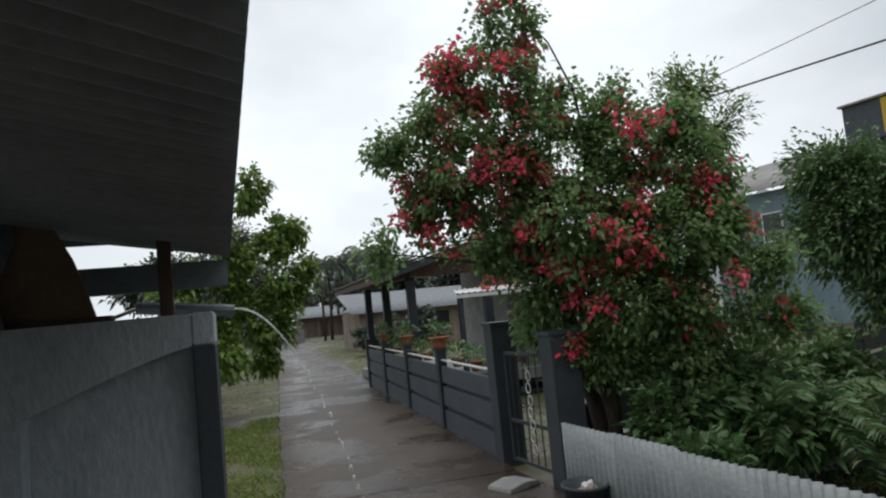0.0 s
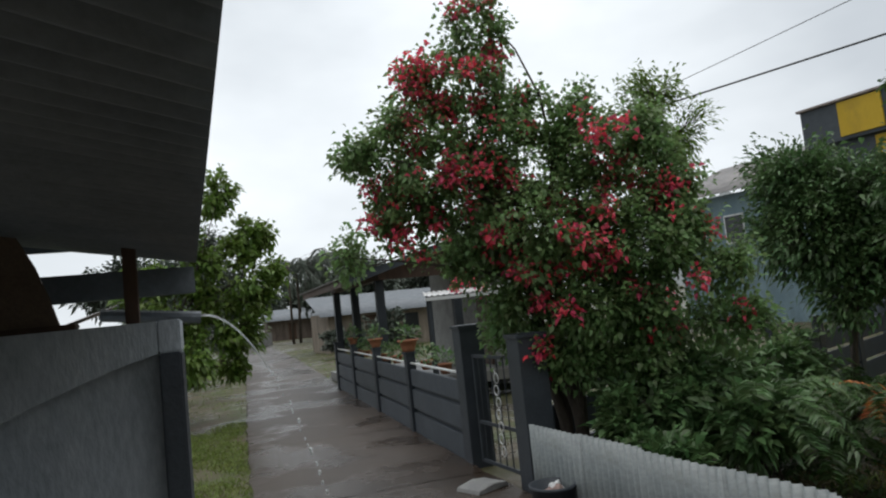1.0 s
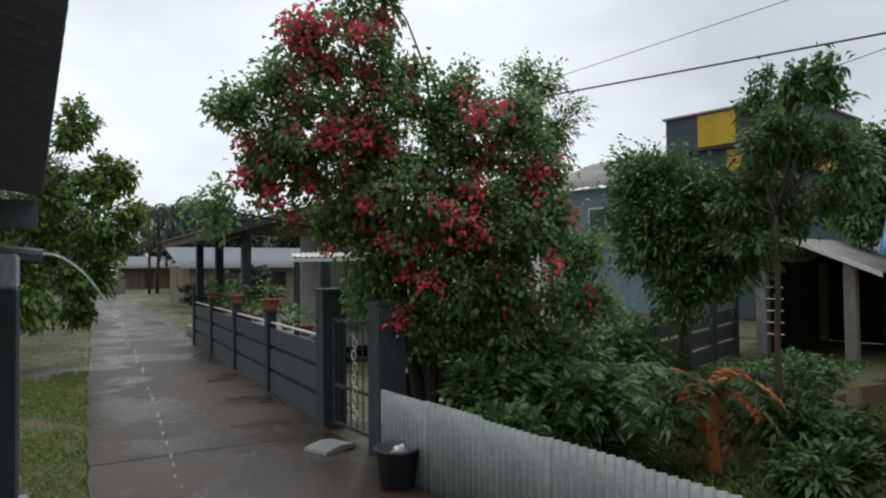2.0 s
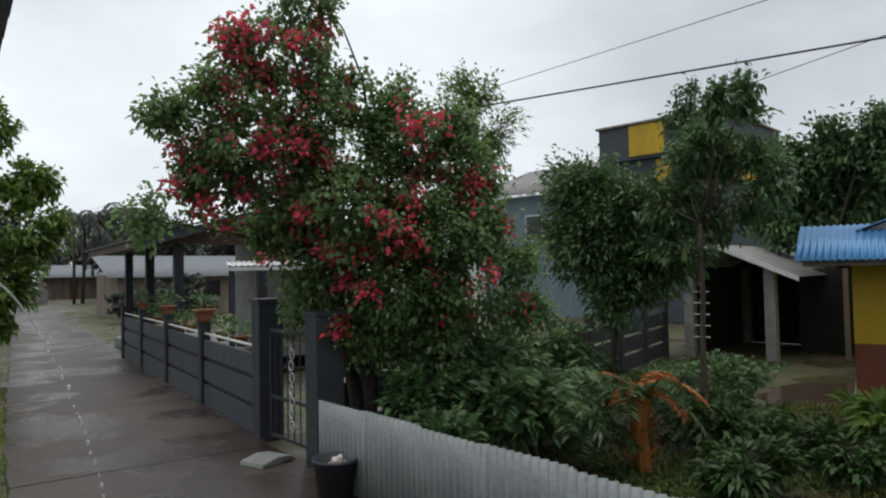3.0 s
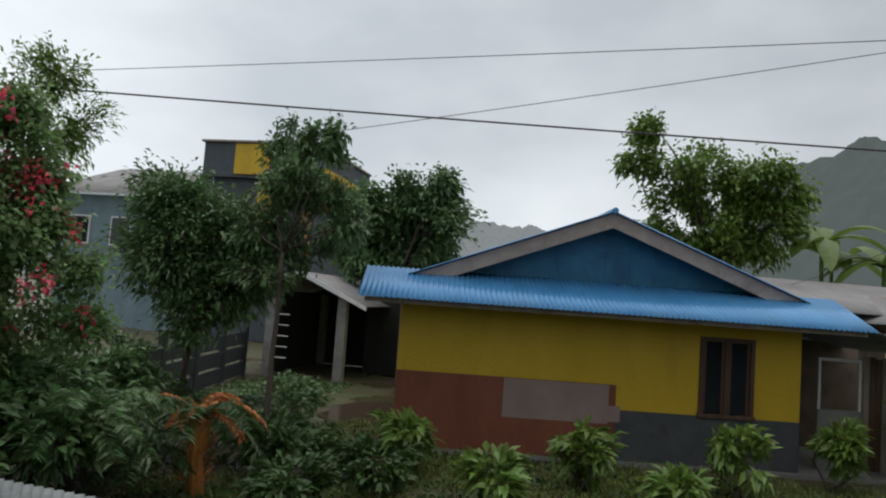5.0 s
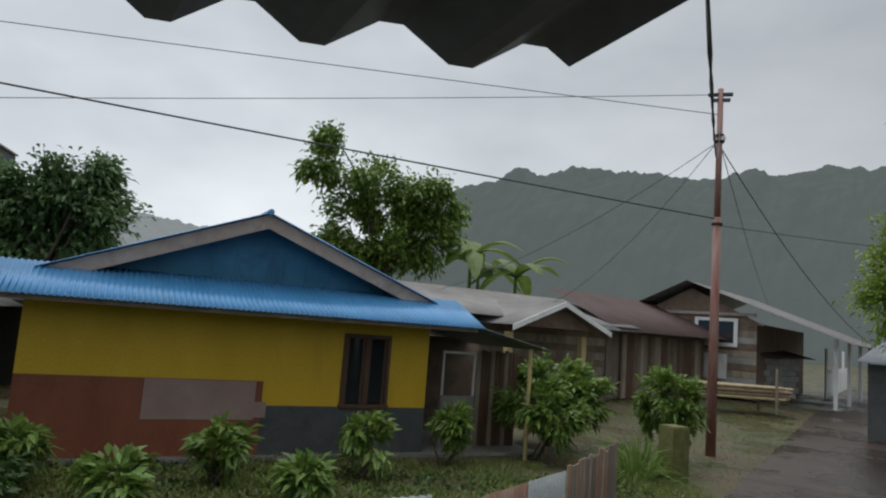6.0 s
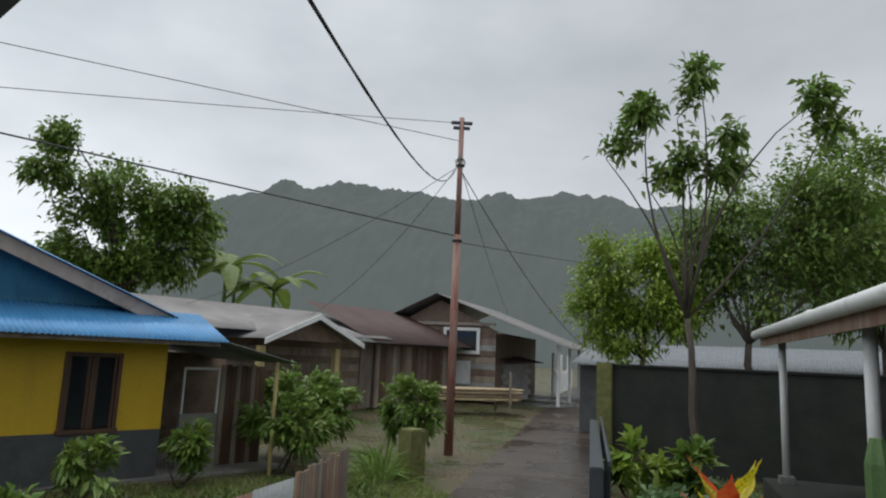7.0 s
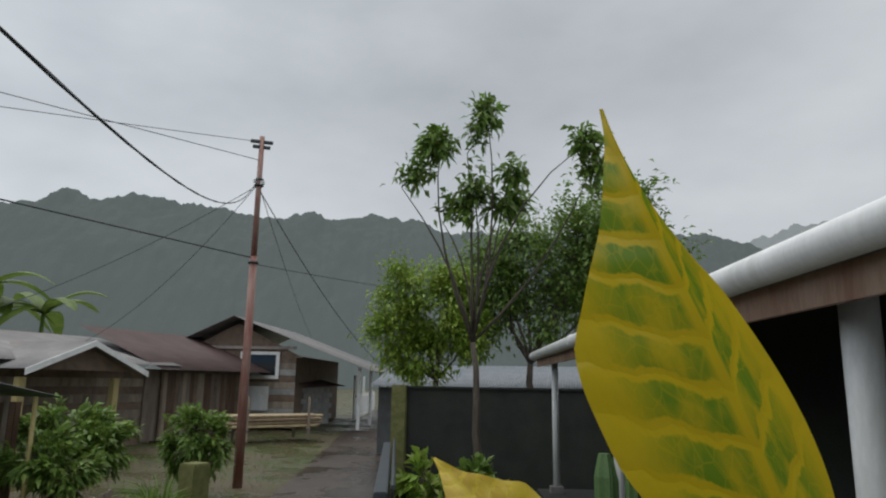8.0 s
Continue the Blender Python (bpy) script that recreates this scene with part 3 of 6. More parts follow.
for k, (y, r) in enumerate(((10.55, 0.16), (13.2, 0.14), (15.85, 0.13))):
    flower_pot(FX(y), y, 1.295, r, r * 1.2, seed=k + 2)
for k in range(9):
    y = 8.4 + k * 1.02
    flower_pot(FX(y) + 0.25, y, 0.98, 0.11, 0.15, seed=k + 20)


# ---- the yellow house, drawn with its front along y in its own frame ----
YARD_FRAME = (2.95, 0.16, 0, 19.5)


def yellow_house():
    hx, y0, y1, zb = 8.5, 0.95, -5.82, -0.42
    h = thing("yellow_house", "small yellow house with a blue tin roof and red-brown base", "house", *YARD_FRAME)
    part("plinth", box(8.3, 15.6, y1 - 2.6, y0 + 0.1, zb - 0.1, zb + 0.06, 0.01), M["floor"], h)
    part("wall_base", box(hx - 0.012, hx + 0.12, y0, -2.72, zb, 0.87, 0.003), M["red_wall"], h, "red-brown painted wall base")
    part("wall_base", box(hx - 0.012, hx + 0.12, -2.722, y1, zb, 0.46, 0.003), M["dark_base"], h, "dark grey painted wall base")
    part("wall", box(hx, hx + 0.12, y0, -2.72, 0.87, 2.26, 0), M["yellow"], h)
    part("wall", box(hx, hx + 0.12, -2.72, -4.10, 0.462, 2.26, 0), M["yellow"], h)
    part("wall", box(hx, hx + 0.12, -5.03, y1, 0.462, 2.26, 0), M["yellow"], h)
    part("wall", box(hx, hx + 0.12, -4.10, -5.03, 1.78, 2.26, 0), M["yellow"], h)
    part("patch", box(hx - 0.02, hx - 0.010, -0.84, -2.60, 0.22, 0.86, 0.002), M["mauve"], h, "unpainted grey-brown primer patch")
    part("patch", box(hx - 0.02, hx - 0.010, -2.60, -2.80, 0.26, 0.52, 0.002), M["mauve"], h)
    part("side_wall", box(hx + 0.12, 15.4, y0 - 0.12, y0, zb, 2.26, 0), M["yellow"], h)
    part("side_wall", box(hx + 0.12, 15.4, y1, y1 + 0.12, zb, 2.26, 0), M["wood"], h)
    part("rear_wall", box(15.4, 15.52, y1, y0, zb, 2.26, 0), M["yellow"], h)
    # window with two casements
    w = part("window", box(hx - 0.03, hx + 0.10, -4.10, -4.17, 0.48, 1.78, 0.004), M["frame"], h)
    part("jamb", box(hx - 0.03, hx + 0.10, -4.96, -5.03, 0.48, 1.78, 0.004), M["frame"], w)
    part("lintel", box(hx - 0.03, hx + 0.10, -4.17, -4.96, 1.71, 1.78, 0.004), M["frame"], w)
    part("sill", box(hx - 0.06, hx + 0.10, -4.08, -5.05, 0.44, 0.51, 0.004), M["frame"], w)
    part("mullion", box(hx - 0.02, hx + 0.08, -4.53, -4.60, 0.51, 1.71, 0.004), M["frame"], w)
    for a, b in ((-4.17, -4.53), (-4.60, -4.96)):
        part("casement", box(hx + 0.01, hx + 0.05, a, a - 0.05, 0.51, 1.71, 0.003), M["frame"], w)
        part("casement", box(hx + 0.01, hx + 0.05, b, b + 0.05, 0.51, 1.71, 0.003), M["frame"], w)
        part("pane", box(hx + 0.03, hx + 0.036, a - 0.05, b + 0.05, 0.53, 1.70, 0), M["glass"], w)
    # skirt roof in front of the gable
    me = corrugated(1.36, 8.1, 0.085, 0.012)
    me.materials.append(M["blue_roof"])
    o = part("skirt_roof", me, None, h, "blue corrugated skirt roof")
    o.matrix_basis = pose(7.55, -6.5, 2.05, 0, 0, 0) @ pose(0, 0, 0, 0, -22.5, 0) @ pose(0, 8.1, 0, 0, 0, -90)
    part("purlin", box(7.66, 7.71, -6.4, 1.5, 1.97, 2.04, 0.004), M["wood"], h)
    part("soffit", box(8.0, 8.06, -6.4, 1.5, 2.11, 2.17, 0.004), M["wood"], h)
    # gable
    yc, za, pitch, half = -2.56, 3.76, 0.385, 3.75
    gx = 8.98
    part("gable", prism([(yc - half, za - half * pitch - 0.1), (yc, za - 0.1), (yc + half, za - half * pitch - 0.1), (yc + half, 2.2), (yc - half, 2.2)], gx, gx + 0.05, axis="x"), M["blue_wall"], h, "blue painted gable boards")
    for k in range(17):
        y = yc - 3.4 + k * 0.425
        part("batten", box(gx - 0.012, gx, y - 0.012, y + 0.012, 2.3, za - abs(y - yc) * pitch - 0.14, 0), M["blue_wall"], h)
    ang = math.degrees(math.atan(pitch))
    for s in (-1, 1):
        a = [(yc, za), (yc + s * half, za - half * pitch), (yc + s * half, za - half * pitch - 0.25), (yc, za - 0.25)]
        part("bargeboard", prism(a, 8.60, 8.635, axis="x"), M["barge"], h, "faded grey-brown bargeboard")
        me = corrugated(half / math.cos(radians(ang)) + 0.06, 7.2, 0.085, 0.012)
        me.materials.append(M["blue_roof"])
        o = part("main_roof", me, None, h)
        if s > 0:
            o.matrix_basis = pose(8.54, yc, za + 0.03, -ang, 0, 0)
        else:
            o.matrix_basis = pose(8.54 + 7.2, yc, za + 0.03, 0, 0, 180) @ pose(0, 0, 0, -ang, 0, 0)
    part("ridge_cap", tube([(8.52, yc, za + 0.04), (15.7, yc, za + 0.04)], 0.055, 8), M["blue_roof"], h)
    # lean-to at the side
    l = thing("lean_to", "dark open lean-to of boards beside the yellow house", "shed", *YARD_FRAME)
    me = corrugated(1.75, 4.2, 0.085, 0.012)
    me.materials.append(M["dark_roof"])
    part("roof", me, None, l).matrix_basis = pose(7.62 + 4.2, -6.36, 2.08, 0, 0, 180) @ pose(0, 0, 0, -12.5, 0, 0)
    part("back_wall", box(11.0, 11.1, -8.4, -5.94, zb, 1.8, 0), M["board"], l)
    for k in range(9):
        yy = -7.22 - k * 0.112
        part("plank", box(9.0, 9.025, yy, yy - 0.105, zb, 1.60 + 0.02 * math.sin(k * 2.3), 0.003), M["frame"] if k % 3 else M["wood"], l)
    part("prop", tube([(7.85, -7.75, zb), (7.85, -7.75, 1.72)], 0.04, 8), M["ochre"], l)
    for yy in (-6.42, -7.14):
        part("screen_frame", box(9.0, 9.04, yy, yy - 0.04, 0.62, 1.55, 0.003), M["white"], l)
    part("screen_frame", box(9.0, 9.04, -6.46, -7.14, 1.50, 1.55, 0.003), M["white"], l)
    part("half_wall", box(8.9, 9.0, -6.36, -7.14, zb, 0.66, 0.01), M["floor"], l, "bare cement half wall")


yellow_house()


# ---- shed at the back of the yard ----
def back_shed():
    s = thing("shed", "low open shed with a grey tin gable roof", "shed", 16.95, 8.7, -0.4, 9.7)
    for dx in (0, 4.5):
        for yy in (-0.55, 1.5):
            part("post", box(dx - 0.13, dx + 0.13, yy - 0.13, yy + 0.13, 0, 2.35, 0.01), M["stone"], s)
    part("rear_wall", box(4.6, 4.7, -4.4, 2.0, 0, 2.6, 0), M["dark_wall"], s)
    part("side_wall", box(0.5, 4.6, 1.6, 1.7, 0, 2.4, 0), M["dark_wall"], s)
    for sgn in (-1, 1):
        me = corrugated(2.1, 5.4, 0.085, 0.012)
        me.materials.append(M["grey_roof"])
        o = part("roof", me, None, s)
        o.matrix_basis = pose(-0.4, 0.7, 2.98, -24, 0, 0) if sgn > 0 else pose(5.0, 0.7, 2.98, 0, 0, 180) @ pose(0, 0, 0, -24, 0, 0)
    for sgn in (-1, 1):
        a = [(0.7, 3.02), (0.7 + sgn * 2.0, 3.02 - 0.89), (0.7 + sgn * 2.0, 2.02), (0.7, 2.9)]
        part("bargeboard", prism(a, -0.42, -0.38, axis="x"), M["white"], s)
    for k in range(5):
        part("ladder_rung", tube([(-0.1, 0.95, 0.55 + k * 0.3), (-0.1, 1.4, 0.55 + k * 0.3)], 0.018, 6), M["white"], s)
    l = thing("lean_to", "grey lean-to with a tin roof beside the shed", "shed", 18.55, 7.0, -0.4, 12)
    me = corrugated(3.0, 4.2, 0.085, 0.012)
    me.materials.append(M["grey_roof"])
    part("roof", me, None, l).matrix_basis = pose(-0.2, -2.6, 2.35, 5, 0, 0)
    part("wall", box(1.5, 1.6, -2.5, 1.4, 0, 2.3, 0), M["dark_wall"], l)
    for yy in (-2.2, 0.0):
        part("post", box(-0.06, 0.06, yy - 0.06, yy + 0.06, 0, 2.3, 0.006), M["wood"], l)


back_shed()


# ---- two-storey building ----
def two_storey():
    b = thing("apartment_house", "two-storey house with a yellow and grey upper floor", "house", 27.6, 8.0, -0.4, 7.3)
    part("wall", box(0, 7, 6.9, 12.6, 0, 8.0, 0.02), M["fence"], b)
    part("parapet", box(-0.35, 7, 6.7, 12.4, 7.35, 8.95, 0.03), M["fence"], b)
    part("panel", box(-0.42, -0.34, 9.1, 10.8, 7.5, 8.9, 0.01), M["yellow"], b, "yellow front panel")
    part("coping", box(-0.5, 7, 6.6, 12.5, 8.95, 9.05, 0.02), M["barge"], b)
    part("pilaster", box(-0.06, 0.02, 9.0, 9.7, 4.4, 7.3, 0.01), M["yellow"], b)
    part("pilaster", box(-0.06, 0.02, 7.0, 7.5, 3.4, 7.3, 0.01), M["pot"], b)
    part("side_gable", box(0.1, 6.8, 6.55, 6.66, 6.2, 8.0, 0), M["yellow"], b)
    for y in (7.8, 10.9):
        w = part("window", box(-0.05, 0.05, y, y + 1.0, 4.9, 6.4, 0.01), M["frame"], b)
        part("pane", box(-0.06, -0.052, y + 0.1, y + 0.9, 5.0, 6.3, 0), M["glass"], w)
    me = corrugated(6.5, 8.4, 0.15, 0.016)
    me.materials.append(M["grey_roof"])
    part("roof", me, None, b).matrix_basis = pose(-0.6, 21.0, 6.35, 0, -20, 0) @ pose(0, 0, 0, 0, 0, -90)
    part("wing", box(0, 6.6, 12.61, 20, 0, 6.3, 0.02), M["teal_wall"], b)
    for y in (13.6, 16.0, 18.2):
        w = part("window", box(-0.05, 0.05, y, y + 1.1, 3.9, 5.3, 0.01), M["white"], b)
        part("pane", box(-0.06, -0.052, y + 0.08, y + 1.02, 3.98, 5.22, 0), M["glass"], w)


two_storey()


# ---- tin fence along the lane ----
def tin_fence():
    f = thing("tin_fence", "pale corrugated tin fence along the lane", "fence")
    run = [Vector((3.22, 5.80, 0)), Vector((3.31, 2.0, 0)), Vector((4.94, -1.64, 0))]
    k = 0
    for a, b in zip(run, run[1:]):
        d = (b - a).normalized()
        L = (b - a).length
        yaw = math.degrees(math.atan2(d.y, d.x))
        n = 5
        me = corrugated(0.95, L / n + 0.04, 0.076, 0.017)
        me.materials.append(M["tin"])
        for q in range(n):
            p = a + d * (L / n * q)
            zt = 0.79 - 0.003 * k + (0.012 if k % 2 else 0)
            part("sheet", me, None, f).matrix_basis = pose(p.x + 0.002 * (k % 2), p.y, zt - 0.95, 90, 0, yaw + (0.5 if k % 2 else -0.4))
            k += 1
        for q in range(3):
            p = a + d * (L / 3 * q + 0.1) + Vector((-d.y, d.x, 0)) * 0.07
            part("stake", box(p.x - 0.03, p.x + 0.03, p.y - 0.03, p.y + 0.03, -0.45, 0.70, 0.004), M["wood"], f)
    g = thing("board_fence", "patched fence of rusty tin and weathered boards", "fence")
    a, b = Vector((4.96, -1.67, 0)), Vector((7.6, -4.18, 0))
    d = (b - a).normalized()
    L = (b - a).length
    yaw = math.degrees(math.atan2(d.y, d.x))
    me = corrugated(0.95, L * 0.62 / 3 + 0.02, 0.076, 0.010)
    for k, mat in enumerate(("rust", "rust", "tin")):
        p = a + d * (L * 0.62 / 3 * k)
        q = me.copy()
        q.materials.append(M[mat])
        part("sheet", q, None, g).matrix_basis = pose(p.x, p.y, -0.30 + 0.01 * k, 90, 0, yaw + 0.4 * (k % 2))
    rng = random.Random(7)
    m = 15
    for k in range(m):
        p = a + d * (L * 0.64 + L * 0.36 * k / m)
        top = 0.72 + rng.uniform(-0.03, 0.05) + 0.006 * k
        o = part("board", box(0, L * 0.36 / m * 0.94, -0.008, 0.010, -1.1, 0, 0.003), M["rust"] if rng.random() < 0.35 else M["wood"], g)
        o.matrix_basis = pose(p.x, p.y, top, 0, rng.uniform(-1.5, 1.5), yaw)


tin_fence()


def litter_bin():
    t = thing("bucket", "old grey bucket filled with rubbish beside the tin fence", "bucket", 3.08, 5.25, 0.02)
    part("body", lathe([(0.15, 0), (0.19, 0.33), (0.205, 0.335), (0.205, 0.36), (0.185, 0.36), (0.17, 0.22)]), M["post"], t, smooth=True)
    rng = random.Random(2)
    for k in range(5):
        bm = bmesh.new()
        bmesh.ops.create_icosphere(bm, subdivisions=2, radius=0.055)
        for v in bm.verts:
            v.co += v.co * 0.5 * noise.noise(v.co * 30 + Vector((k, 0, 0)))
        part("rubbish", bm, M["mauve"] if k % 2 else M["white"], t).location = (rng.uniform(-0.08, 0.08), rng.uniform(-0.08, 0.08), 0.30)
    s = thing("stone_slab", "broken flat grey stone slab lying by the gate", "stone", 3.08, 6.72, 0.035, 20)
    bm = prism([(-0.22, 0), (-0.1, 0.0), (0.16, 0), (0.24, 0.0), (0.20, 0.05), (0.02, 0.075), (-0.2, 0.045)], -0.17, 0.17)
    bmesh.ops.bevel(bm, geom=bm.edges[:], offset=0.008, segments=1, affect="EDGES")
    part("slab", bm, M["stone"], s)


litter_bin()


# ---- pole and cables ----
PX, PY, PZ = 14.6, -9.3, -0.42


def utility_pole():
    p = thing("utility_pole", "tall rusty steel utility pole with cross-arm and cables", "utility pole", PX, PY, PZ)
    part("shaft", tube([(0, 0, -0.1), (0, 0, 3.0), (0.0, 0, 5.5)], [0.115, 0.10, 0.09], 14), M["pole"], p, smooth=True)
    part("upper_shaft", tube([(0, 0, 5.4), (0, 0, 8.66)], [0.075, 0.065], 12), M["pole"], p, smooth=True)
    for z, w in ((8.52, 0.28), (8.38, 0.22)):
        part("crossarm", box(-w, w, -0.05, 0.05, z - 0.035, z + 0.035, 0.006), M["post"], p).rotation_euler = (0, 0, radians(66))
    for k, (z, r) in enumerate(((7.5, 0.10), (7.35, 0.11), (5.35, 0.12))):
        part("bracket", lathe([(r, -0.03), (r + 0.015, 0), (r, 0.03)], 12), M["wire"], p).location = (0, 0, z)
    for k in range(4):
        a = k * 1.6
        part("insulator", lathe([(0.02, 0), (0.04, 0.02), (0.025, 0.05), (0.04, 0.08), (0.02, 0.1)], 10), M["white"], p).location = (0.13 * math.cos(a), 0.13 * math.sin(a), 7.35 + 0.05 * (k % 2))


utility_pole()


def cable(a, b, sag, r, label, twist=False):
    pts = [Vector(a).lerp(Vector(b), s) - Vector((0, 0, sag * 4 * s * (1 - s))) for s in np.linspace(0, 1, 40)]
    c = thing("cable", label, "cable")
    if twist:
        for ph in (0, math.pi):
            q = [p + Vector((math.cos(i * 1.9 + ph), math.sin(i * 1.9 + ph), math.sin(i * 1.9 + ph))) * r * 0.9 for i, p in enumerate(pts)]
            part("strand", tube(q, r, 6), M["wire"], c)
    else:
        part("strand", tube(pts, r, 6), M["wire"], c)


cable((PX, PY, 5.05), (6.7, 16.5, 5.3), 0.05, 0.016, "thick black cable sagging between poles")
cable((PX, PY, 8.1), (13.35, 8.53, 5.45), 0.06, 0.008, "thin black overhead wire")
cable((PX, PY, 7.60), (10.61, 62.45, 7.4), 0.25, 0.009, "thin black overhead wire along the lane")
cable((PX, PY, 7.22), (-1.92, 0.08, 2.54), 0.88, 0.005, "twisted black service cable to the porch roof", True)
cable((PX, PY, 6.95), (47.1, -32.56, 4.58), 0.6, 0.010, "black service wire to a house")
cable((PX, PY, 6.85), (25.38, -22.27, 2.68), 0.5, 0.014, "black service wire to a house")
cable((PX, PY, 6.95), (26.17, -1.52, 2.7), 0.8, 0.008, "black service wire to a house")
cable((PX, PY, 7.00), (24.61, -7.9, 2.96), 0.6, 0.008, "black service wire to a house")
cable((PX, PY, 4.90), (23.64, -39.93, 7.5), 0.5, 0.010, "black cable along the lane")


def far_pole():
    p = thing("utility_pole", "grey utility pole at the far end of the lane", "utility pole", 10.6, 62.4, 0)
    part("shaft", tube([(0, 0, -0.2), (0, 0, 7.4)], [0.13, 0.09], 12), M["bark"], p, smooth=True)
    part("crossarm", box(-0.5, 0.5, -0.05, 0.05, 6.95, 7.05, 0.008), M["post"], p)


far_pole()


# ---- far houses along the lane ----
def plank_wall(parent, x, y0, y1, z0, z1, mats, w=0.22, horizontal=False):
    rng = random.Random(int(abs(x * 10 + y0 * 7)))
    if horizontal:
        z = z0
        while z < z1 - 0.02:
            part("plank", box(x, x + 0.03, y0, y1, z, min(z + w, z1) - 0.008, 0.003), rng.choice(mats), parent)
            z += w
    else:
        y = min(y0, y1)
        while y < max(y0, y1) - 0.02:
            part("plank", box(x, x + 0.03, y, min(y + w, max(y0, y1)) - 0.008, z0, z1, 0.003), rng.choice(mats), parent)
            y += w


def far_houses():
    a = thing("board_house", "weathered board house with a grey tin porch gable", "house", 5.51, -1.65, -0.20, 25.7)
    plank_wall(a, 12.2, -15.6, -9.3, 0, 2.5, [M["wood"], M["board"], M["wood"]], 0.25, True)
    part("body", box(12.3, 17.5, -15.6, -8.6, 0, 2.5, 0), M["wood"], a)
    for yy in (-9.6, -12.6):
        part("column", box(10.75, 10.95, yy - 0.1, yy + 0.1, 0, 2.25, 0.008), M["ochre"], a, "ochre painted column")
    for sgn in (-1, 1):
        me = corrugated(2.1, 5.2, 0.085, 0.012)
        me.materials.append(M["grey_roof"])
        o = part("porch_roof", me, None, a)
        yc = -11.2
        o.matrix_basis = pose(10.2, yc, 3.25, -22, 0, 0) if sgn > 0 else pose(15.4, yc, 3.25, 0, 0, 180) @ pose(0, 0, 0, -22, 0, 0)
        b = [(yc, 3.27), (yc + sgn * 2.0, 2.46), (yc + sgn * 2.0, 2.30), (yc, 3.11)]
        part("bargeboard", prism(b, 10.16, 10.2, axis="x"), M["white"], a)
    part("gable", prism([(-12.9, 2.45), (-11.2, 3.1), (-9.5, 2.45)], 10.5, 10.55, axis="x"), M["board"], a)
    me = corrugated(4.2, 8.8, 0.085, 0.012)
    me.materials.append(M["grey_roof"])
    part("main_roof", me, None, a).matrix_basis = pose(11.4, -7.2, 2.7, 0, -14, 0) @ pose(0, 0, 0, 0, 0, -90)
    b = thing("brown_roof_house", "low board house with a rust-brown tin roof", "house", 6.65, -3.50, -0.02, 28.4)
    plank_wall(b, 11.2, -19.3, -14.2, 0, 2.3, [M["wood"], M["frame"], M["board"]], 0.2)
    part("body", box(11.3, 16, -19.3, -13.5, 0, 2.4, 0), M["wood"], b)
    me = corrugated(4.0, 6.6, 0.085, 0.012)
    me.materials.append(M["brown_roof"])
    part("roof", me, None, b).matrix_basis = pose(10.4, -13.2, 2.4, 0, -22, 0) @ pose(0, 0, 0, 0, 0, -90)
    part("side_gable", prism([(10.6, 2.3), (14.2, 3.9), (17, 2.3)], -19.4, -19.34), M["tin"], b, "patched tin gable")
    c = thing("tall_board_house", "tall unfinished board house with a tin gable roof", "house", 26.6, -15.0, 0.12, 43.8)
    # x across the gable, y back along the ridge is negative
    part("body", box(-2.6, 1.9, -9.0, -0.1, 0, 3.0, 0), M["board"], c)
    for k in range(11):
        part("plank", box(-2.6, 1.9, -0.1, -0.06, k * 0.27, k * 0.27 + 0.255, 0.003), (M["wood"], M["board"], M["blockwork"])[k % 3], c)
    part("gable", prism([(-2.9, 2.9), (0, 4.35), (2.4, 3.1)], -0.12, -0.07), M["board"], c)
    part("tie_beam", box(-2.6, 2.0, -0.02, 0.04, 3.25, 3.38, 0.006), M["barge"], c)
    me = corrugated(11.0, 6.4, 0.085, 0.012)
    me.materials.append(M["grey_roof"])
    part("roof", me, None, c).matrix_basis = pose(0, 0.6, 4.62, 0, 0, 180) @ pose(0, 0, 0, 0, 20.5, 0)
    me = corrugated(11.0, 3.2, 0.085, 0.012)
    me.materials.append(M["grey_roof"])
    part("roof", me, None, c).matrix_basis = pose(0, -10.4, 4.62, 0, 25, 0)
    w = part("window", box(-1.9, -0.2, -0.04, 0.03, 2.0, 3.15, 0.008), M["white"], c, "white window frame")
    part("pane", box(-1.75, -0.35, 0.025, 0.032, 2.15, 3.02, 0), M["glass"], w)
    part("lower_panel", box(-1.5, -0.4, -0.05, 0.02, 0.7, 1.7, 0.01), M["white"], c)
    for k in range(4):
        part("column", box(-5.35, -5.22, -0.5 - k * 3.2, -0.37 - k * 3.2, -0.05, 2.55, 0.006), M["white"], c, "white veranda post")
    d = thing("block_hut", "small grey block hut with a low tin roof", "hut", 7.09, -4.95, 0.10, 32.1)
    for r in range(7):
        for k in range(5):
            part("block", box(8.9, 9.05, -20.6 - k * 0.62 - 0.3 * (r % 2), -21.19 - k * 0.62 - 0.3 * (r % 2), r * 0.24, r * 0.24 + 0.225, 0.006), M["blockwork"], d)
    part("body", box(9.06, 9.9, -23.8, -20.5, 0, 1.68, 0), M["blockwork"], d)
    me = corrugated(2.4, 4.2, 0.085, 0.012)
    me.materials.append(M["brown_roof"])
    part("roof", me, None, d).matrix_basis = pose(8.3, -20.0, 1.75, 0, -12, 0) @ pose(0, 0, 0, 0, 0, -90)
    e = thing("bamboo_stack", "stack of cut bamboo poles on trestles", "bamboo", 22.2, -14.4, -0.02, -4.4)
    rng = random.Random(5)
    for r in range(4):
        for k in range(7):
            y0 = rng.uniform(-1.9, -1.4)
            part("pole", tube([(-0.5 + k * 0.15 + rng.uniform(-.02, .02), y0, 0.45 + r * 0.12), (-0.5 + k * 0.15, y0 + 3.3, 0.45 + r * 0.12 + rng.uniform(-.02, .02))], 0.05, 7), M["bamboo"], e)
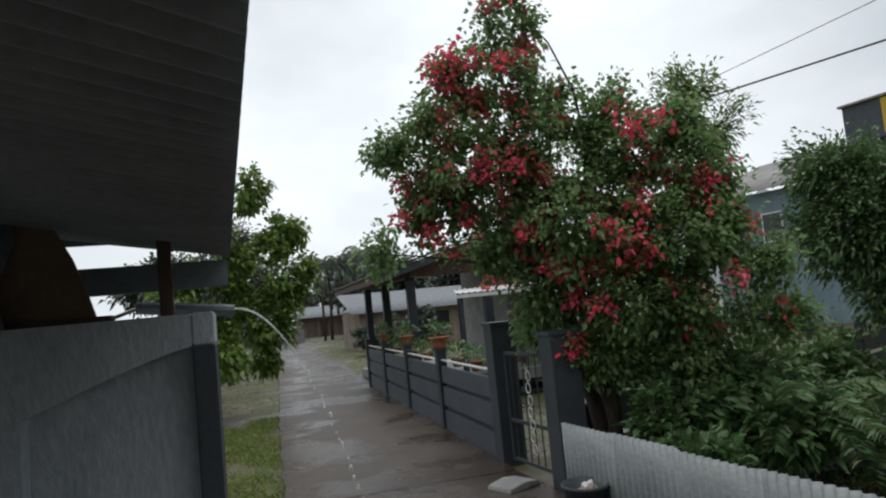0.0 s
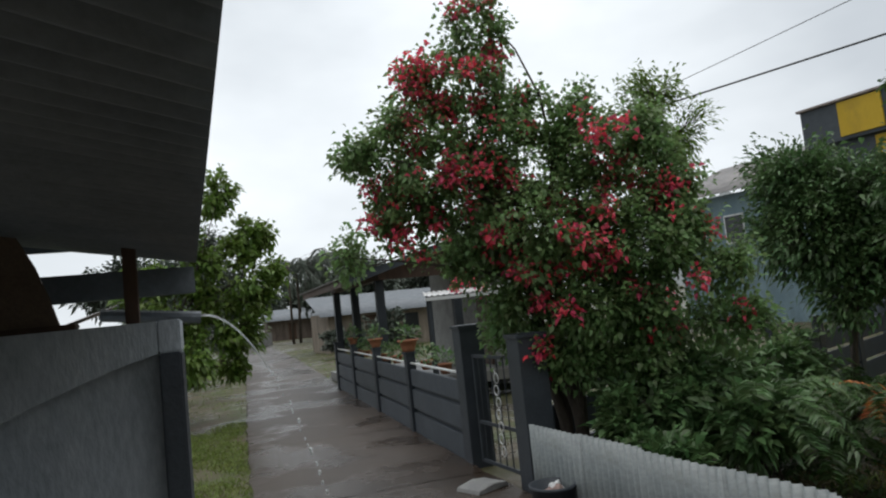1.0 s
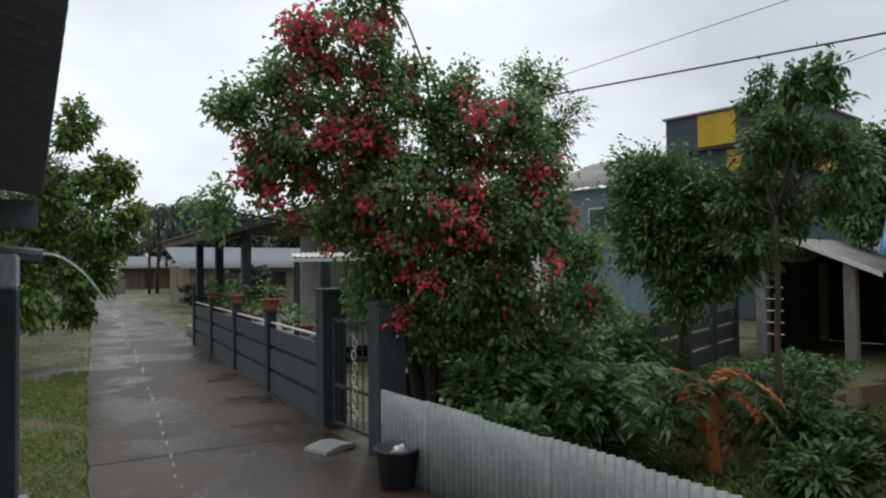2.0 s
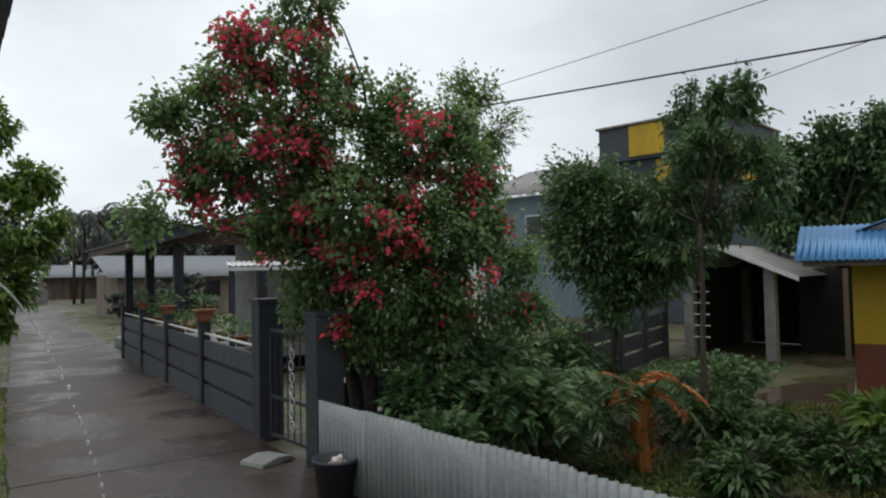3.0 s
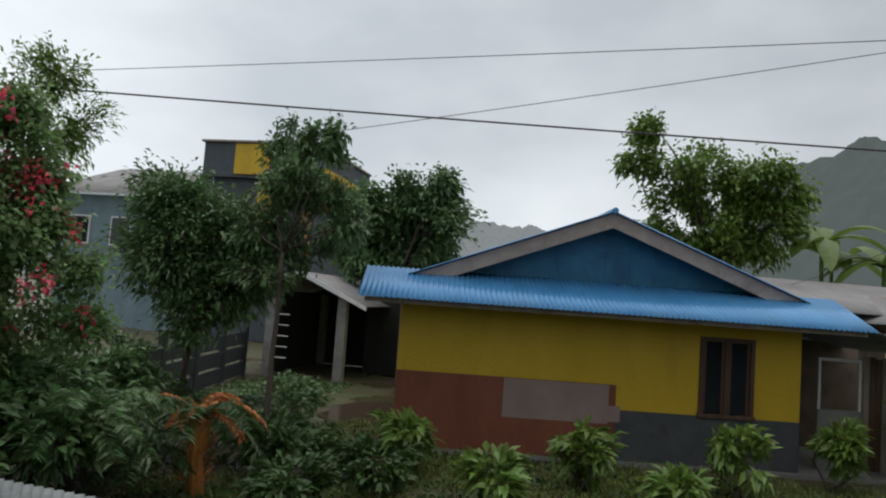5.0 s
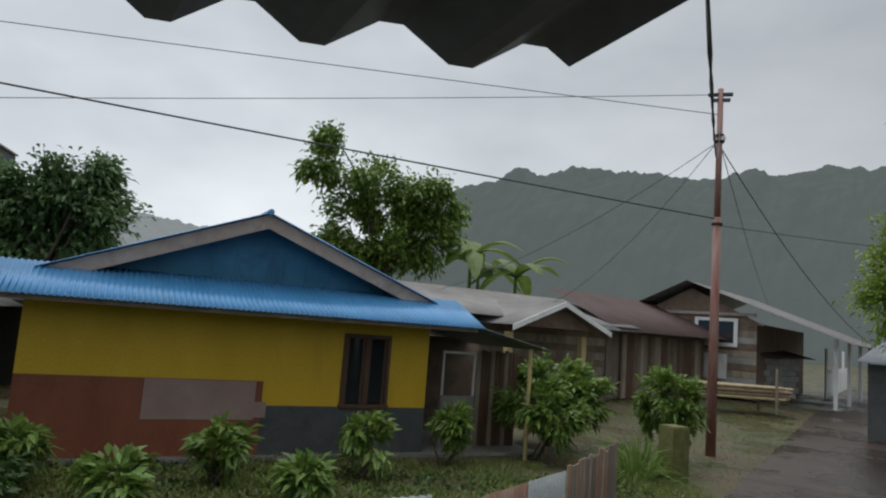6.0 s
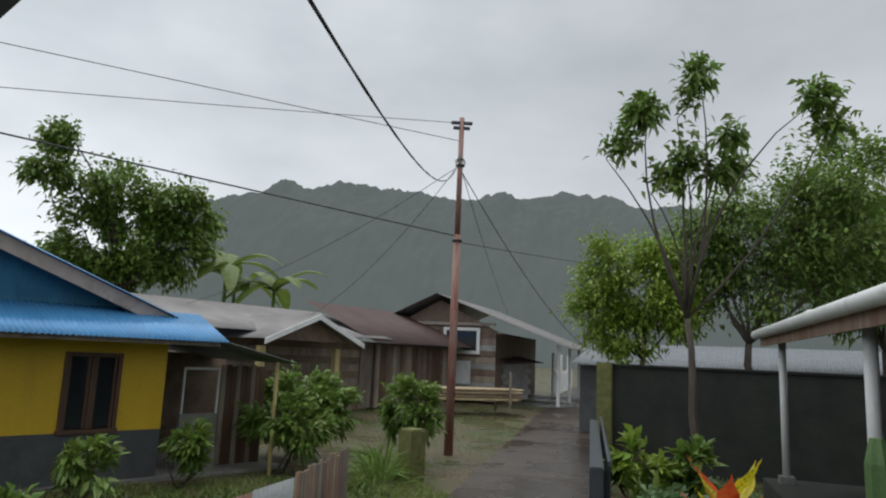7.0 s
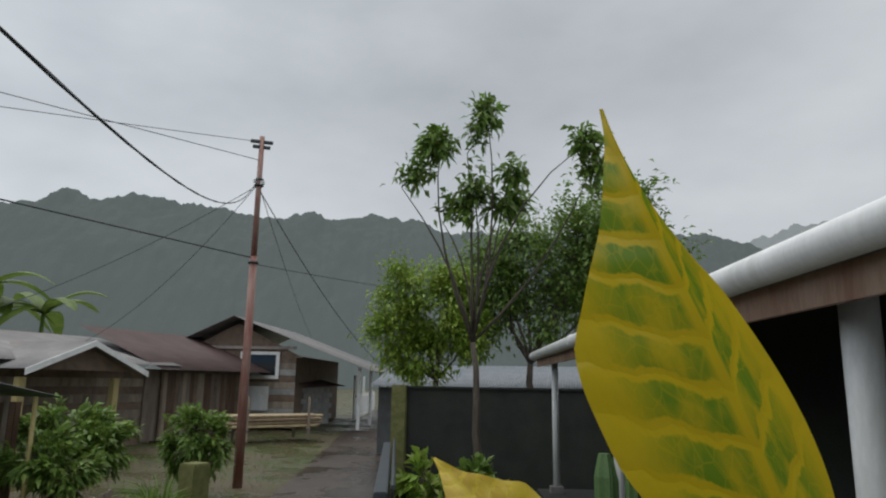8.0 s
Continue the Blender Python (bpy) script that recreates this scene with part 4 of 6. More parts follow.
    for yy in (-1.2, 1.2):
        for xx in (-0.6, 0.6):
            part("leg", tube([(xx, yy, -0.05), (xx, yy, 1.5 if xx < 0 else 0.45)], 0.05, 7), M["wood"], e)
        part("bearer", tube([(-0.7, yy, 0.36), (0.7, yy, 0.36)], 0.05, 7), M["wood"], e)
    g = thing("white_fence", "white picket fence with white posts along the lane", "fence")
    first = int(np.argmin(np.abs(LANE_P[:, 0] - 28)))
    for k in range(12):
        (x, y), (dx, dy) = LANE_P[first + 2 * k], LANE_D[first + 2 * k]
        x, y = x - dy * 1.6, y + dx * 1.6
        z = ground_z(x, y)
        part("post", box(x - 0.05, x + 0.05, y - 0.05, y + 0.05, z - 0.1, z + (2.3 if k % 4 == 0 else 1.3), 0.005), M["white"], g)
        o = part("board", box(0.06, 1.1, -0.02, 0.02, 0.2, 1.1, 0.005), M["white"], g)
        o.matrix_basis = pose(x, y, z, 0, 0, math.degrees(math.atan2(dy, dx)))


far_houses()


# ---- dark boundary wall, the long house with its gutter ----
def boundary_wall():
    w = tagged(new("wall_boundary"), "dark mossy boundary wall along the garden", "wall", kind="structure")
    w.matrix_world = pose(12.5, -12.2, 0, 0, 0, 35.2)
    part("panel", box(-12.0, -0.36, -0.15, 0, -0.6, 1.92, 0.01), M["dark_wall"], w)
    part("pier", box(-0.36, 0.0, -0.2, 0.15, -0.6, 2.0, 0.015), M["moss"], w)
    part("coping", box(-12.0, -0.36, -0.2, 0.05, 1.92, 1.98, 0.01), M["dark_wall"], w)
    (xa, ya), (xb, yb) = (12.1, -11.75), (6.4, -7.05)
    L = math.hypot(xb - xa, yb - ya)
    v = tagged(new("wall_low"), "low dark garden wall with a pipe rail along the lane", "wall", kind="structure")
    v.matrix_world = pose(xa, ya, 0, 0, 0, math.degrees(math.atan2(yb - ya, xb - xa)))
    part("low_wall", box(0, L, -0.09, 0.09, -0.6, 0.68, 0.015), M["post"], v)
    part("rail", tube([(0, 0.16, 0.74), (L, 0.16, 0.74)], 0.03, 8), M["post"], v)
    for k in range(5):
        x = 0.4 + k * (L - 0.8) / 4
        part("rail_post", tube([(x, 0.16, -0.5), (x, 0.16, 0.76)], 0.022, 8), M["post"], v)
    r = thing("neighbour_roof", "pale grey tin roof behind the dark wall", "house", 10.2, -21.0, -0.4, 35.5)
    me = corrugated(3.2, 9.6, 0.085, 0.012)
    me.materials.append(M["dark_roof"])
    part("roof", me, None, r).matrix_basis = pose(9.4, 0, 2.35, 0, 0, 180) @ pose(0, 0, 0, 14, 0, 0)
    part("wall", box(0, 9.2, -0.5, -0.4, 0, 2.3, 0), M["dark_base"], r)


boundary_wall()

HO = (0.17, -1.07)
HYAW = -1.9


def own_house():
    """The porch that the camera stands on, in its own frame: x inward from the eave is negative, y along the eave."""
    h = thing("porch", "raised porch with a dark corrugated roof and grey parapet", "porch", HO[0], HO[1], 0, HYAW)
    part("floor_slab", box(-4.2, -0.06, 0.02, 5.9, -0.1, 0.62, 0.01), M["floor"], h)
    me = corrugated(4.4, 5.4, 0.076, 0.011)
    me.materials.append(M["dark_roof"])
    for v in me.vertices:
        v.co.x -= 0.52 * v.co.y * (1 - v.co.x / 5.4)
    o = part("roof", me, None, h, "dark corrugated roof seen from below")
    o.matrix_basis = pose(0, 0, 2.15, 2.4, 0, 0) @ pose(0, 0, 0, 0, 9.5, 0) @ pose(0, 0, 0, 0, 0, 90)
    part("gable_panel", box(-4.0, -0.06, 5.32, 5.36, 2.47, 3.4, 0), M["dark_roof"], h)
    part("beam", box(-3.4, -0.02, 5.0, 5.06, 2.17, 2.31, 0.005), M["dark_roof"], h)
    part("spout", tube([(-0.5, 5.2, 2.1), (0.0, 5.2, 2.04)], 0.035, 10), M["dark_roof"], h)
    part("house_wall", box(-4.3, -4.2, -0.25, 7.0, -0.1, 3.6, 0), M["plaster"], h)


own_house()

WX, WY, WYAW, WTOP = 0.22, 3.50, -3.9, 2.03


def parapet():
    """Wall across the porch's end, in its own frame: x runs left from the free end as negative."""
    w = thing("parapet", "streaked grey plaster parapet with a sunk arched panel", "wall", WX, WY, 0, WYAW)
    part("body", box(-3.2, -0.005, 0.12, 0.26, 0.6, WTOP, 0.012), M["plaster"], w)
    arch = [(-3.2, WTOP - 0.002), (-0.10, WTOP - 0.002), (-0.10, WTOP - 0.15)]
    arch += [(-0.10 - 0.71 * s, WTOP - 0.15 - 0.25 * s ** 1.2) for s in np.linspace(0.1, 1, 10)]
    arch += [(-0.815, 0.62), (-3.2, 0.62)]
    part("raised_border", prism(arch, 0.0, 0.122), M["plaster"], w)
    # Dark grey on the free end: the end face's shadow, given as colour.
    part("end_strip", box(-0.10, 0, -0.005, 0.265, 0.6, WTOP - 0.15, 0.008), M["post"], w)
    part("end_block", box(-0.10, 0, 0.0, 0.262, WTOP - 0.15, WTOP + 0.002, 0.008), M["plaster"], w)
    part("post", box(-0.24, -0.18, 0.10, 0.16, WTOP, 2.46, 0.004), M["frame"], w, "short dark wooden post under the roof")
    R = Matrix.Rotation(radians(WYAW), 4, "Z")
    p = R @ Vector((-1.0, 0.1, 0)) + Vector((WX, WY, WTOP))
    b = thing("panel_board", "dark brown wooden board standing on the parapet", "board", p.x, p.y, p.z, WYAW)
    edge = [(0.49, 0.02), (0.45, 0.16), (0.40, 0.30), (0.33, 0.44), (0.22, 0.57), (0.09, 0.68), (-0.06, 0.75)]
    part("board", prism([(-0.45, 0.02)] + edge + [(-0.45, 0.78)], -0.012, 0.012), M["board"], b)
    part("ledge", box(-0.45, 0.56, -0.05, 0.05, 0.0, 0.025, 0.004), M["frame"], b)
    part("groove", box(-0.02, -0.005, -0.018, -0.011, 0.03, 0.6, 0), M["frame"], b)


parapet()


def jacket():
    """A jacket slung over the parapet, its sleeve hanging."""
    R = Matrix.Rotation(radians(WYAW), 4, "Z")
    p = R @ Vector((-1.07, 0.03, 0)) + Vector((WX, WY, WTOP + 0.01))
    j = thing("jacket", "dark blue denim jacket hung over the parapet", "jacket", p.x, p.y, p.z, WYAW)
    bm = bmesh.new()
    bmesh.ops.create_grid(bm, x_segments=26, y_segments=26, size=0.5)
    for v in bm.verts:
        u, w = v.co.x, v.co.y
        v.co = Vector((u * 0.46 + 0.04 * math.sin(w * 7) - 0.02, 0.05 * math.sin(u * 16 + w * 4) + 0.025 * math.sin(w * 21 + u * 6) - 0.02, 0.36 + w * 0.72 - 0.30 * max(0, u + 0.1) ** 1.2 * (w + 0.5)))
    bmesh.ops.solidify(bm, geom=bm.faces[:], thickness=0.012)
    part("body", bm, M["denim"], j, smooth=True)
    pts = [(-0.10, -0.10, 0.40), (-0.04, -0.12, 0.28), (0.04, -0.13, 0.19), (0.12, -0.12, 0.13)]
    part("sleeve", tube(pts, [0.085, 0.08, 0.075, 0.07], 14), M["denim"], j, smooth=True)
    part("cuff", tube([(0.105, -0.122, 0.145), (0.155, -0.118, 0.09)], [0.078, 0.073], 14), M["denim"], j)


jacket()


def long_house():
    """The further wing of the house: white gutter, red-brown fascia, white columns."""
    a, b = Vector((-1.20, -3.00, 0)), Vector((7.95, -12.05, 0))
    d = (b - a).normalized()
    yaw = math.degrees(math.atan2(d.y, d.x))
    L = (b - a).length
    h = thing("house_wing", "house wing with a white gutter and white columns", "house", a.x, a.y, 0, yaw)
    # along +x: away from the porch; +y: out to the garden; -y: in under the roof
    part("gutter", tube([(-0.3, 0.0, 2.63), (L * 0.5, 0, 2.62), (L, 0, 2.61)], 0.082, 16), M["white"], h, "white pipe gutter", smooth=True)
    for x in (3.4, 8.1):
        part("joint", tube([(x, 0, 2.622), (x + 0.08, 0, 2.622)], 0.089, 16), M["white"], h, smooth=True)
    part("fascia", box(-0.3, L, -0.10, -0.075, 2.40, 2.56, 0.004), M["rust"], h, "rusty red-brown fascia board")
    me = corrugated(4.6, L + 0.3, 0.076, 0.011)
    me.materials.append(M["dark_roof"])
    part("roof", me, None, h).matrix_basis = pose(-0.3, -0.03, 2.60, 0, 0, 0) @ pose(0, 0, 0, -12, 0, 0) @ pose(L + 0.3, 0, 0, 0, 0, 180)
    for x, r in ((2.39, 0.085), (7.25, 0.07), (12.4, 0.062)):
        c = part("column", tube([(x, -0.36, 0.2), (x, -0.36, 2.5)], r, 16), M["white"], h, smooth=True)
        part("base", box(x - 0.12, x + 0.12, -0.48, -0.24, 0.0, 0.22, 0.01), M["floor"], c)
    # Near-black floor and back wall: shade under the wing's roof put into the colour.
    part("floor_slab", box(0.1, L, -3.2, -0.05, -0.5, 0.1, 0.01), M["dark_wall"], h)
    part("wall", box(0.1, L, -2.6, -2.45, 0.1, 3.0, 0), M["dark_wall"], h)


long_house()


def water_jet():
    """Rainwater that shoots from the porch spout and breaks into drops."""
    t = thing("water_jet", "thin jet of rainwater falling from the porch spout", "water jet", 0.34, 4.14, 0)
    path = lambda s: Vector((0.86 * s, 0.02 * s, 2.05 + 0.10 * s - 2.12 * s ** 1.9))
    part("stream", tube([path(s) for s in np.linspace(0, 0.42, 16)], [0.007 - 0.003 * k / 15 for k in range(16)], 6), M["drop"], t, smooth=True)
    rng = random.Random(9)
    s = 0.43
    while s < 0.99:
        bm = bmesh.new()
        r = rng.uniform(0.006, 0.012)
        bmesh.ops.create_icosphere(bm, subdivisions=1, radius=r)
        for v in bm.verts:
            v.co.z *= 1.6
        q = path(s)
        part("drop", bm, M["drop"], t, smooth=True).location = q + Vector((rng.uniform(-0.012, 0.012), rng.uniform(-0.012, 0.012), rng.uniform(-0.02, 0.02)))
        s += rng.uniform(0.012, 0.03)


def drop_material():
    m = bpy.data.materials.new("clear_water")
    m.use_nodes = True
    n = m.node_tree.nodes["Principled BSDF"]
    n.inputs["Base Color"].default_value = (0.92, 0.95, 0.96, 1)
    n.inputs["Roughness"].default_value = 0.12
    n.inputs["Transmission Weight"].default_value = 0.6
    n.inputs["IOR"].default_value = 1.33
    return m


M["drop"] = drop_material()
water_jet()


# ---- trees and plants ----
BOUG = [(3.33, 6.65, 4.29, 0.62, 0.56, 0.42, 1.7), (3.66, 6.46, 4.84, 0.36, 0.3, 0.38, 0.5), (2.9, 6.59, 4.41, 0.40, 0.37, 0.32, 0.8), (2.63, 6.67, 3.94, 0.48, 0.43, 0.38, 1.3),
        (2.06, 6.76, 3.59, 0.36, 0.33, 0.25, 0.7), (2.99, 6.66, 3.42, 0.65, 0.6, 0.55, 3.2), (3.86, 6.46, 3.45, 0.7, 0.67, 0.57, 4.0), (4.55, 5.97, 3.53, 0.6, 0.56, 0.47, 2.8),
        (5.05, 5.63, 3.11, 0.47, 0.43, 0.40, 2.0), (3.86, 6.47, 3.99, 0.45, 0.4, 0.35, 1.2), (4.44, 6.17, 4.03, 0.35, 0.35, 0.2, 0.6), (2.43, 6.88, 3.09, 0.4, 0.4, 0.4, 1.2), (3.54, 6.51, 5.19, 0.22, 0.22, 0.35, 0.35), (3.27, 6.53, 4.99, 0.2, 0.2, 0.3, 0.3), (4.96, 5.73, 3.68, 0.25, 0.25, 0.25, 0.4)]
BOUG2 = [(3.3, 6.9, 2.78, 0.61, 0.61, 0.52, 3.8), (3.89, 6.11, 2.64, 0.75, 0.75, 0.64, 6.1), (4.59, 5.72, 2.45, 0.64, 0.64, 0.55, 4.5), (5.16, 5.63, 2.57, 0.37, 0.37, 0.32, 1.7),
         (3.68, 6.63, 2.01, 0.48, 0.48, 0.41, 2.6), (4.17, 5.94, 1.85, 0.57, 0.57, 0.49, 3.8), (4.81, 5.66, 1.75, 0.48, 0.48, 0.41, 2.6), (5.41, 5.28, 2.05, 0.31, 0.31, 0.26, 1.3),
         (4.02, 6.18, 1.33, 0.5, 0.45, 0.4, 2.6), (4.62, 5.82, 1.23, 0.5, 0.5, 0.4, 2.4), (3.69, 6.84, 1.54, 0.35, 0.35, 0.35, 1.4), (5.58, 5.39, 1.48, 0.4, 0.4, 0.35, 1.4), (2.05, 7.32, 2.59, 0.25, 0.25, 0.4, 0.7)]


def bougainvillea():
    t, tips = tree("bougainvillea", "large bougainvillea in crimson bloom over the grey fence", (4.1, 6.38, -0.1), (4.02, 6.46, 2.18), BOUG + BOUG2, 1650, 32,
                   (0.070, 0.054), (M["leaf_boug"], M["bark"]), 0.06, 11, "bush", 0.005, 0.075, 0.3, 5, 0.3, 0.2)
    rng = np.random.default_rng(5)
    z = tips[:, 2]
    face = (tips - (0.0, 0.05, 3.0)) @ np.array((-0.55, -0.83, 0.1))
    patch = np.array([noise.noise(Vector(q) * 0.9) for q in tips])
    w = np.where(z > 2.9, 1.0, np.where(z < 1.7, 0.08, 0.35)) * np.clip(face + 0.25, 0.02, 1.0) * np.clip(patch + 0.5, 0.08, 1)
    pick = rng.choice(len(tips), 140, replace=False, p=w / w.sum())
    for k in pick:
        n = rng.integers(9, 46)
        c = tips[k] + np.array((-0.55, -0.83, 0.1)) * 0.10
        p = c + rng.normal(0, 0.052, (n, 3))
        part("blossom", leaf_mesh("blossom", p, (p - c) * 12 + (0, 0, 0.2), 0.062, 0.056, M["flower"], int(k), fold=0.5), None, t, "crimson bracts")
    # bloom hanging at the two ends, on long arching shoots
    for k, (x, y, zz) in enumerate(((1.81, 6.77, 2.61), (1.73, 6.82, 2.44), (2.01, 6.67, 2.54), (2.26, 6.57, 2.29), (1.93, 6.79, 2.84), (1.63, 6.76, 3.49), (5.82, 5.18, 1.87), (5.84, 5.11, 1.62), (5.32, 5.09, 1.42), (3.69, 5.24, 2.13), (3.74, 5.24, 1.98), (3.91, 5.28, 2.33))):
        c = np.array((x, y, zz))
        p = c + rng.normal(0, 0.05, (55, 3))
        part("blossom", leaf_mesh("blossom", p, (p - c) * 12 + (0, 0, 0.2), 0.062, 0.056, M["flower"], 400 + k, fold=0.5), None, t, "crimson bracts")
        root = Vector((2.75, 6.59, zz + 0.6)) if x < 3 else Vector((4.79, 5.81, zz + 0.6)) if x > 5 else Vector((3.95, 5.93, zz + 0.3))
        arc = [root.lerp(Vector(c), q) + Vector((0, 0, 0.25 * math.sin(q * math.pi))) for q in np.linspace(0, 1, 9)]
        shoot = part("shoot", tube(arc, 0.006, 5), M["bark"], t)
        q = np.repeat(np.array([tuple(a) for a in arc]), 7, axis=0) + rng.normal(0, 0.05, (63, 3))
        part("foliage", leaf_mesh("foliage", q, rng.normal(0, 1, (63, 3)), 0.075, 0.056, M["leaf_boug"], 500 + k), None, shoot)


bougainvillea()

tree("tree", "slender light-green tree behind the fence", (8.32, 10.02, -0.4), (8.33, 9.7, 3.62),
     [(8.2, 9.21, 5.21, 0.62, 0.62, 0.53, 1.7), (7.94, 9.63, 4.89, 0.72, 0.72, 0.62, 2.1), (8.62, 9.17, 4.53, 0.72, 0.72, 0.62, 2.1), (8.37, 9.6, 4.19, 0.72, 0.72, 0.62, 2.1)],
     150, 22, (0.13, 0.04), (M["leaf_light"], M["bark"]), 0.06, 21, scatter=0.12)
tree("shrub", "tall dark green shrub beside the fence", (9.43, 7.07, -0.4), (9.48, 7.21, 1.61),
     [(9.0, 7.3, 2.5, 0.9, 0.9, 0.8, 3.4), (9.1, 7.5, 3.25, 0.8, 0.8, 0.6, 2.6), (9.5, 6.8, 3.0, 0.8, 0.8, 0.8, 3.0), (9.7, 6.4, 2.3, 0.8, 0.8, 0.8, 2.6), (9.4, 6.9, 1.6, 0.9, 0.9, 0.7, 2.4), (9.31, 7.62, 3.44, 0.68, 0.68, 0.58, 2.1), (9.72, 7.23, 2.75, 0.88, 0.88, 0.75, 3.2), (9.22, 7.61, 2.46, 0.68, 0.68, 0.58, 2.1), (9.9, 6.92, 1.97, 0.78, 0.78, 0.66, 2.6)],
     900, 24, (0.12, 0.05), (M["leaf"], M["bark"]), 0.05, 22, "shrub", stems=3, clump=0.3)
tree("tree", "young tree with upright feathery shoots in the yard", (8.7, 5.07, -0.4), (8.88, 5.15, 2.6),
     [(10.0, 6.0, 3.1, 0.7, 0.7, 0.6, 2.0), (10.15, 5.5, 2.8, 0.6, 0.6, 0.6, 1.8), (10.4, 5.0, 3.1, 0.55, 0.55, 0.5, 1.6), (10.1, 5.75, 3.9, 0.5, 0.5, 0.45, 1.2), (9.9, 6.1, 4.4, 0.3, 0.3, 0.3, 0.7), (10.3, 5.3, 4.75, 0.13, 0.13, 0.4, 0.7), (10.0, 5.8, 4.95, 0.1, 0.1, 0.4, 0.7), (8.4, 4.58, 4.15, 0.08, 0.08, 0.32, 0.8), (8.47, 4.24, 4.25, 0.08, 0.08, 0.36, 0.9), (8.87, 4.15, 3.5, 0.1, 0.1, 0.3, 0.7), (8.83, 5.06, 3.7, 0.2, 0.2, 0.25, 0.7), (9.08, 5.45, 3.52, 0.55, 0.55, 0.45, 1.6), (8.98, 5.77, 2.97, 0.5, 0.5, 0.42, 1.2),
      (9.22, 5.09, 3.7, 0.45, 0.45, 0.4, 1.3), (9.46, 4.66, 3.45, 0.45, 0.45, 0.4, 1.4), (9.31, 4.15, 3.2, 0.4, 0.4, 0.4, 1.2), (9.11, 5.6, 2.3, 0.6, 0.6, 0.5, 1.3)],
     640, 16, (0.12, 0.05), (M["leaf"], M["bark"]), 0.045, 23, scatter=0.08)
tree("tree", "broad dark green tree beyond the shed", (20.65, 8.01, -0.4), (20.76, 8.19, 2.54),
     [(21.18, 7.42, 5.46, 1.1, 1.1, 1.0, 2.1), (21.46, 7.18, 4.28, 1.5, 1.5, 1.3, 3.2), (21.0, 8.17, 5.05, 1.0, 1.0, 0.94, 1.7), (20.89, 8.88, 4.12, 1.4, 1.4, 1.25, 2.6), (20.62, 9.19, 4.94, 0.9, 0.9, 0.78, 1.3),
      (21.18, 8.28, 3.76, 1.4, 1.4, 1.25, 2.6), (20.69, 9.44, 3.35, 1.1, 1.1, 0.94, 1.7), (21.09, 7.24, 6.06, 0.6, 0.6, 0.63, 1.0)],
     560, 36, (0.26, 0.10), (M["leaf"], M["bark"]), 0.14, 24, scatter=0.2, clump=0.62)
tree("tree", "large airy green tree behind the yellow house", (30.29, -2.12, -0.4), (30.57, -2.08, 4.14),
     [(29.82, 0.44, 10.03, 0.9, 0.9, 1.0, 0.8), (29.96, 0.92, 8.81, 1.1, 1.1, 1.0, 0.9), (30.59, -1.29, 8.45, 1.6, 1.6, 1.4, 2.1), (30.48, -3.2, 8.08, 1.6, 1.6, 1.4, 2.1), (30.51, -4.95, 7.9, 1.4, 1.4, 1.2, 1.2),
      (31.07, -0.42, 6.52, 1.9, 1.9, 1.7, 2.6), (31.04, -2.61, 6.35, 2.2, 2.2, 1.9, 3.2), (30.81, -4.24, 6.14, 1.5, 1.5, 1.3, 1.7), (31.24, -2.45, 4.88, 2.0, 2.0, 1.7, 2.6), (31.26, -0.73, 5.03, 1.5, 1.5, 1.3, 1.7)],
     640, 28, (0.30, 0.15), (M["leaf_light"], M["bark"]), 0.2, 25, scatter=0.26, clump=0.62)
tree("tree", "round lime-green tree beyond the dark wall", (12.52, -13.54, -0.45), (12.51, -13.65, 2.14),
     [(13.22, -13.19, 4.59, 1.0, 1.0, 0.85, 2.1), (12.63, -13.87, 3.88, 1.3, 1.3, 1.1, 3.2), (13.51, -12.89, 3.43, 0.9, 0.9, 0.76, 1.7), (12.26, -14.07, 4.89, 0.9, 0.9, 0.76, 1.7), (12.96, -13.46, 2.76, 0.9, 0.9, 0.76, 1.7),
      (11.98, -14.42, 3.36, 1.05, 1.05, 0.89, 2.1)],
     560, 30, (0.15, 0.06), (M["leaf_lime"], M["bark"]), 0.1, 26, scatter=0.16)
tree("tree", "dense green tree beyond the dark wall", (10.91, -15.63, -0.45), (10.86, -15.51, 2.6),
     [(11.99, -15.11, 5.32, 1.20, 1.20, 1.03, 2.6), (11.12, -15.56, 5.95, 1.20, 1.20, 1.03, 2.6), (10.54, -16.01, 5.21, 1.32, 1.32, 1.16, 3.2), (11.56, -15.47, 4.49, 1.32, 1.32, 1.16, 3.2), (10.26, -16.22, 4.19, 1.20, 1.20, 1.03, 2.6),
      (9.7, -16.26, 6.09, 1.08, 1.08, 0.90, 2.1), (8.95, -16.68, 6.22, 1.08, 1.08, 0.90, 2.1), (12.06, -15.13, 3.96, 0.91, 0.91, 0.77, 1.7), (8.96, -16.97, 4.87, 1.20, 1.20, 1.20, 2)],
     560, 28, (0.17, 0.07), (M["leaf_light"], M["bark"]), 0.12, 27, scatter=0.24)
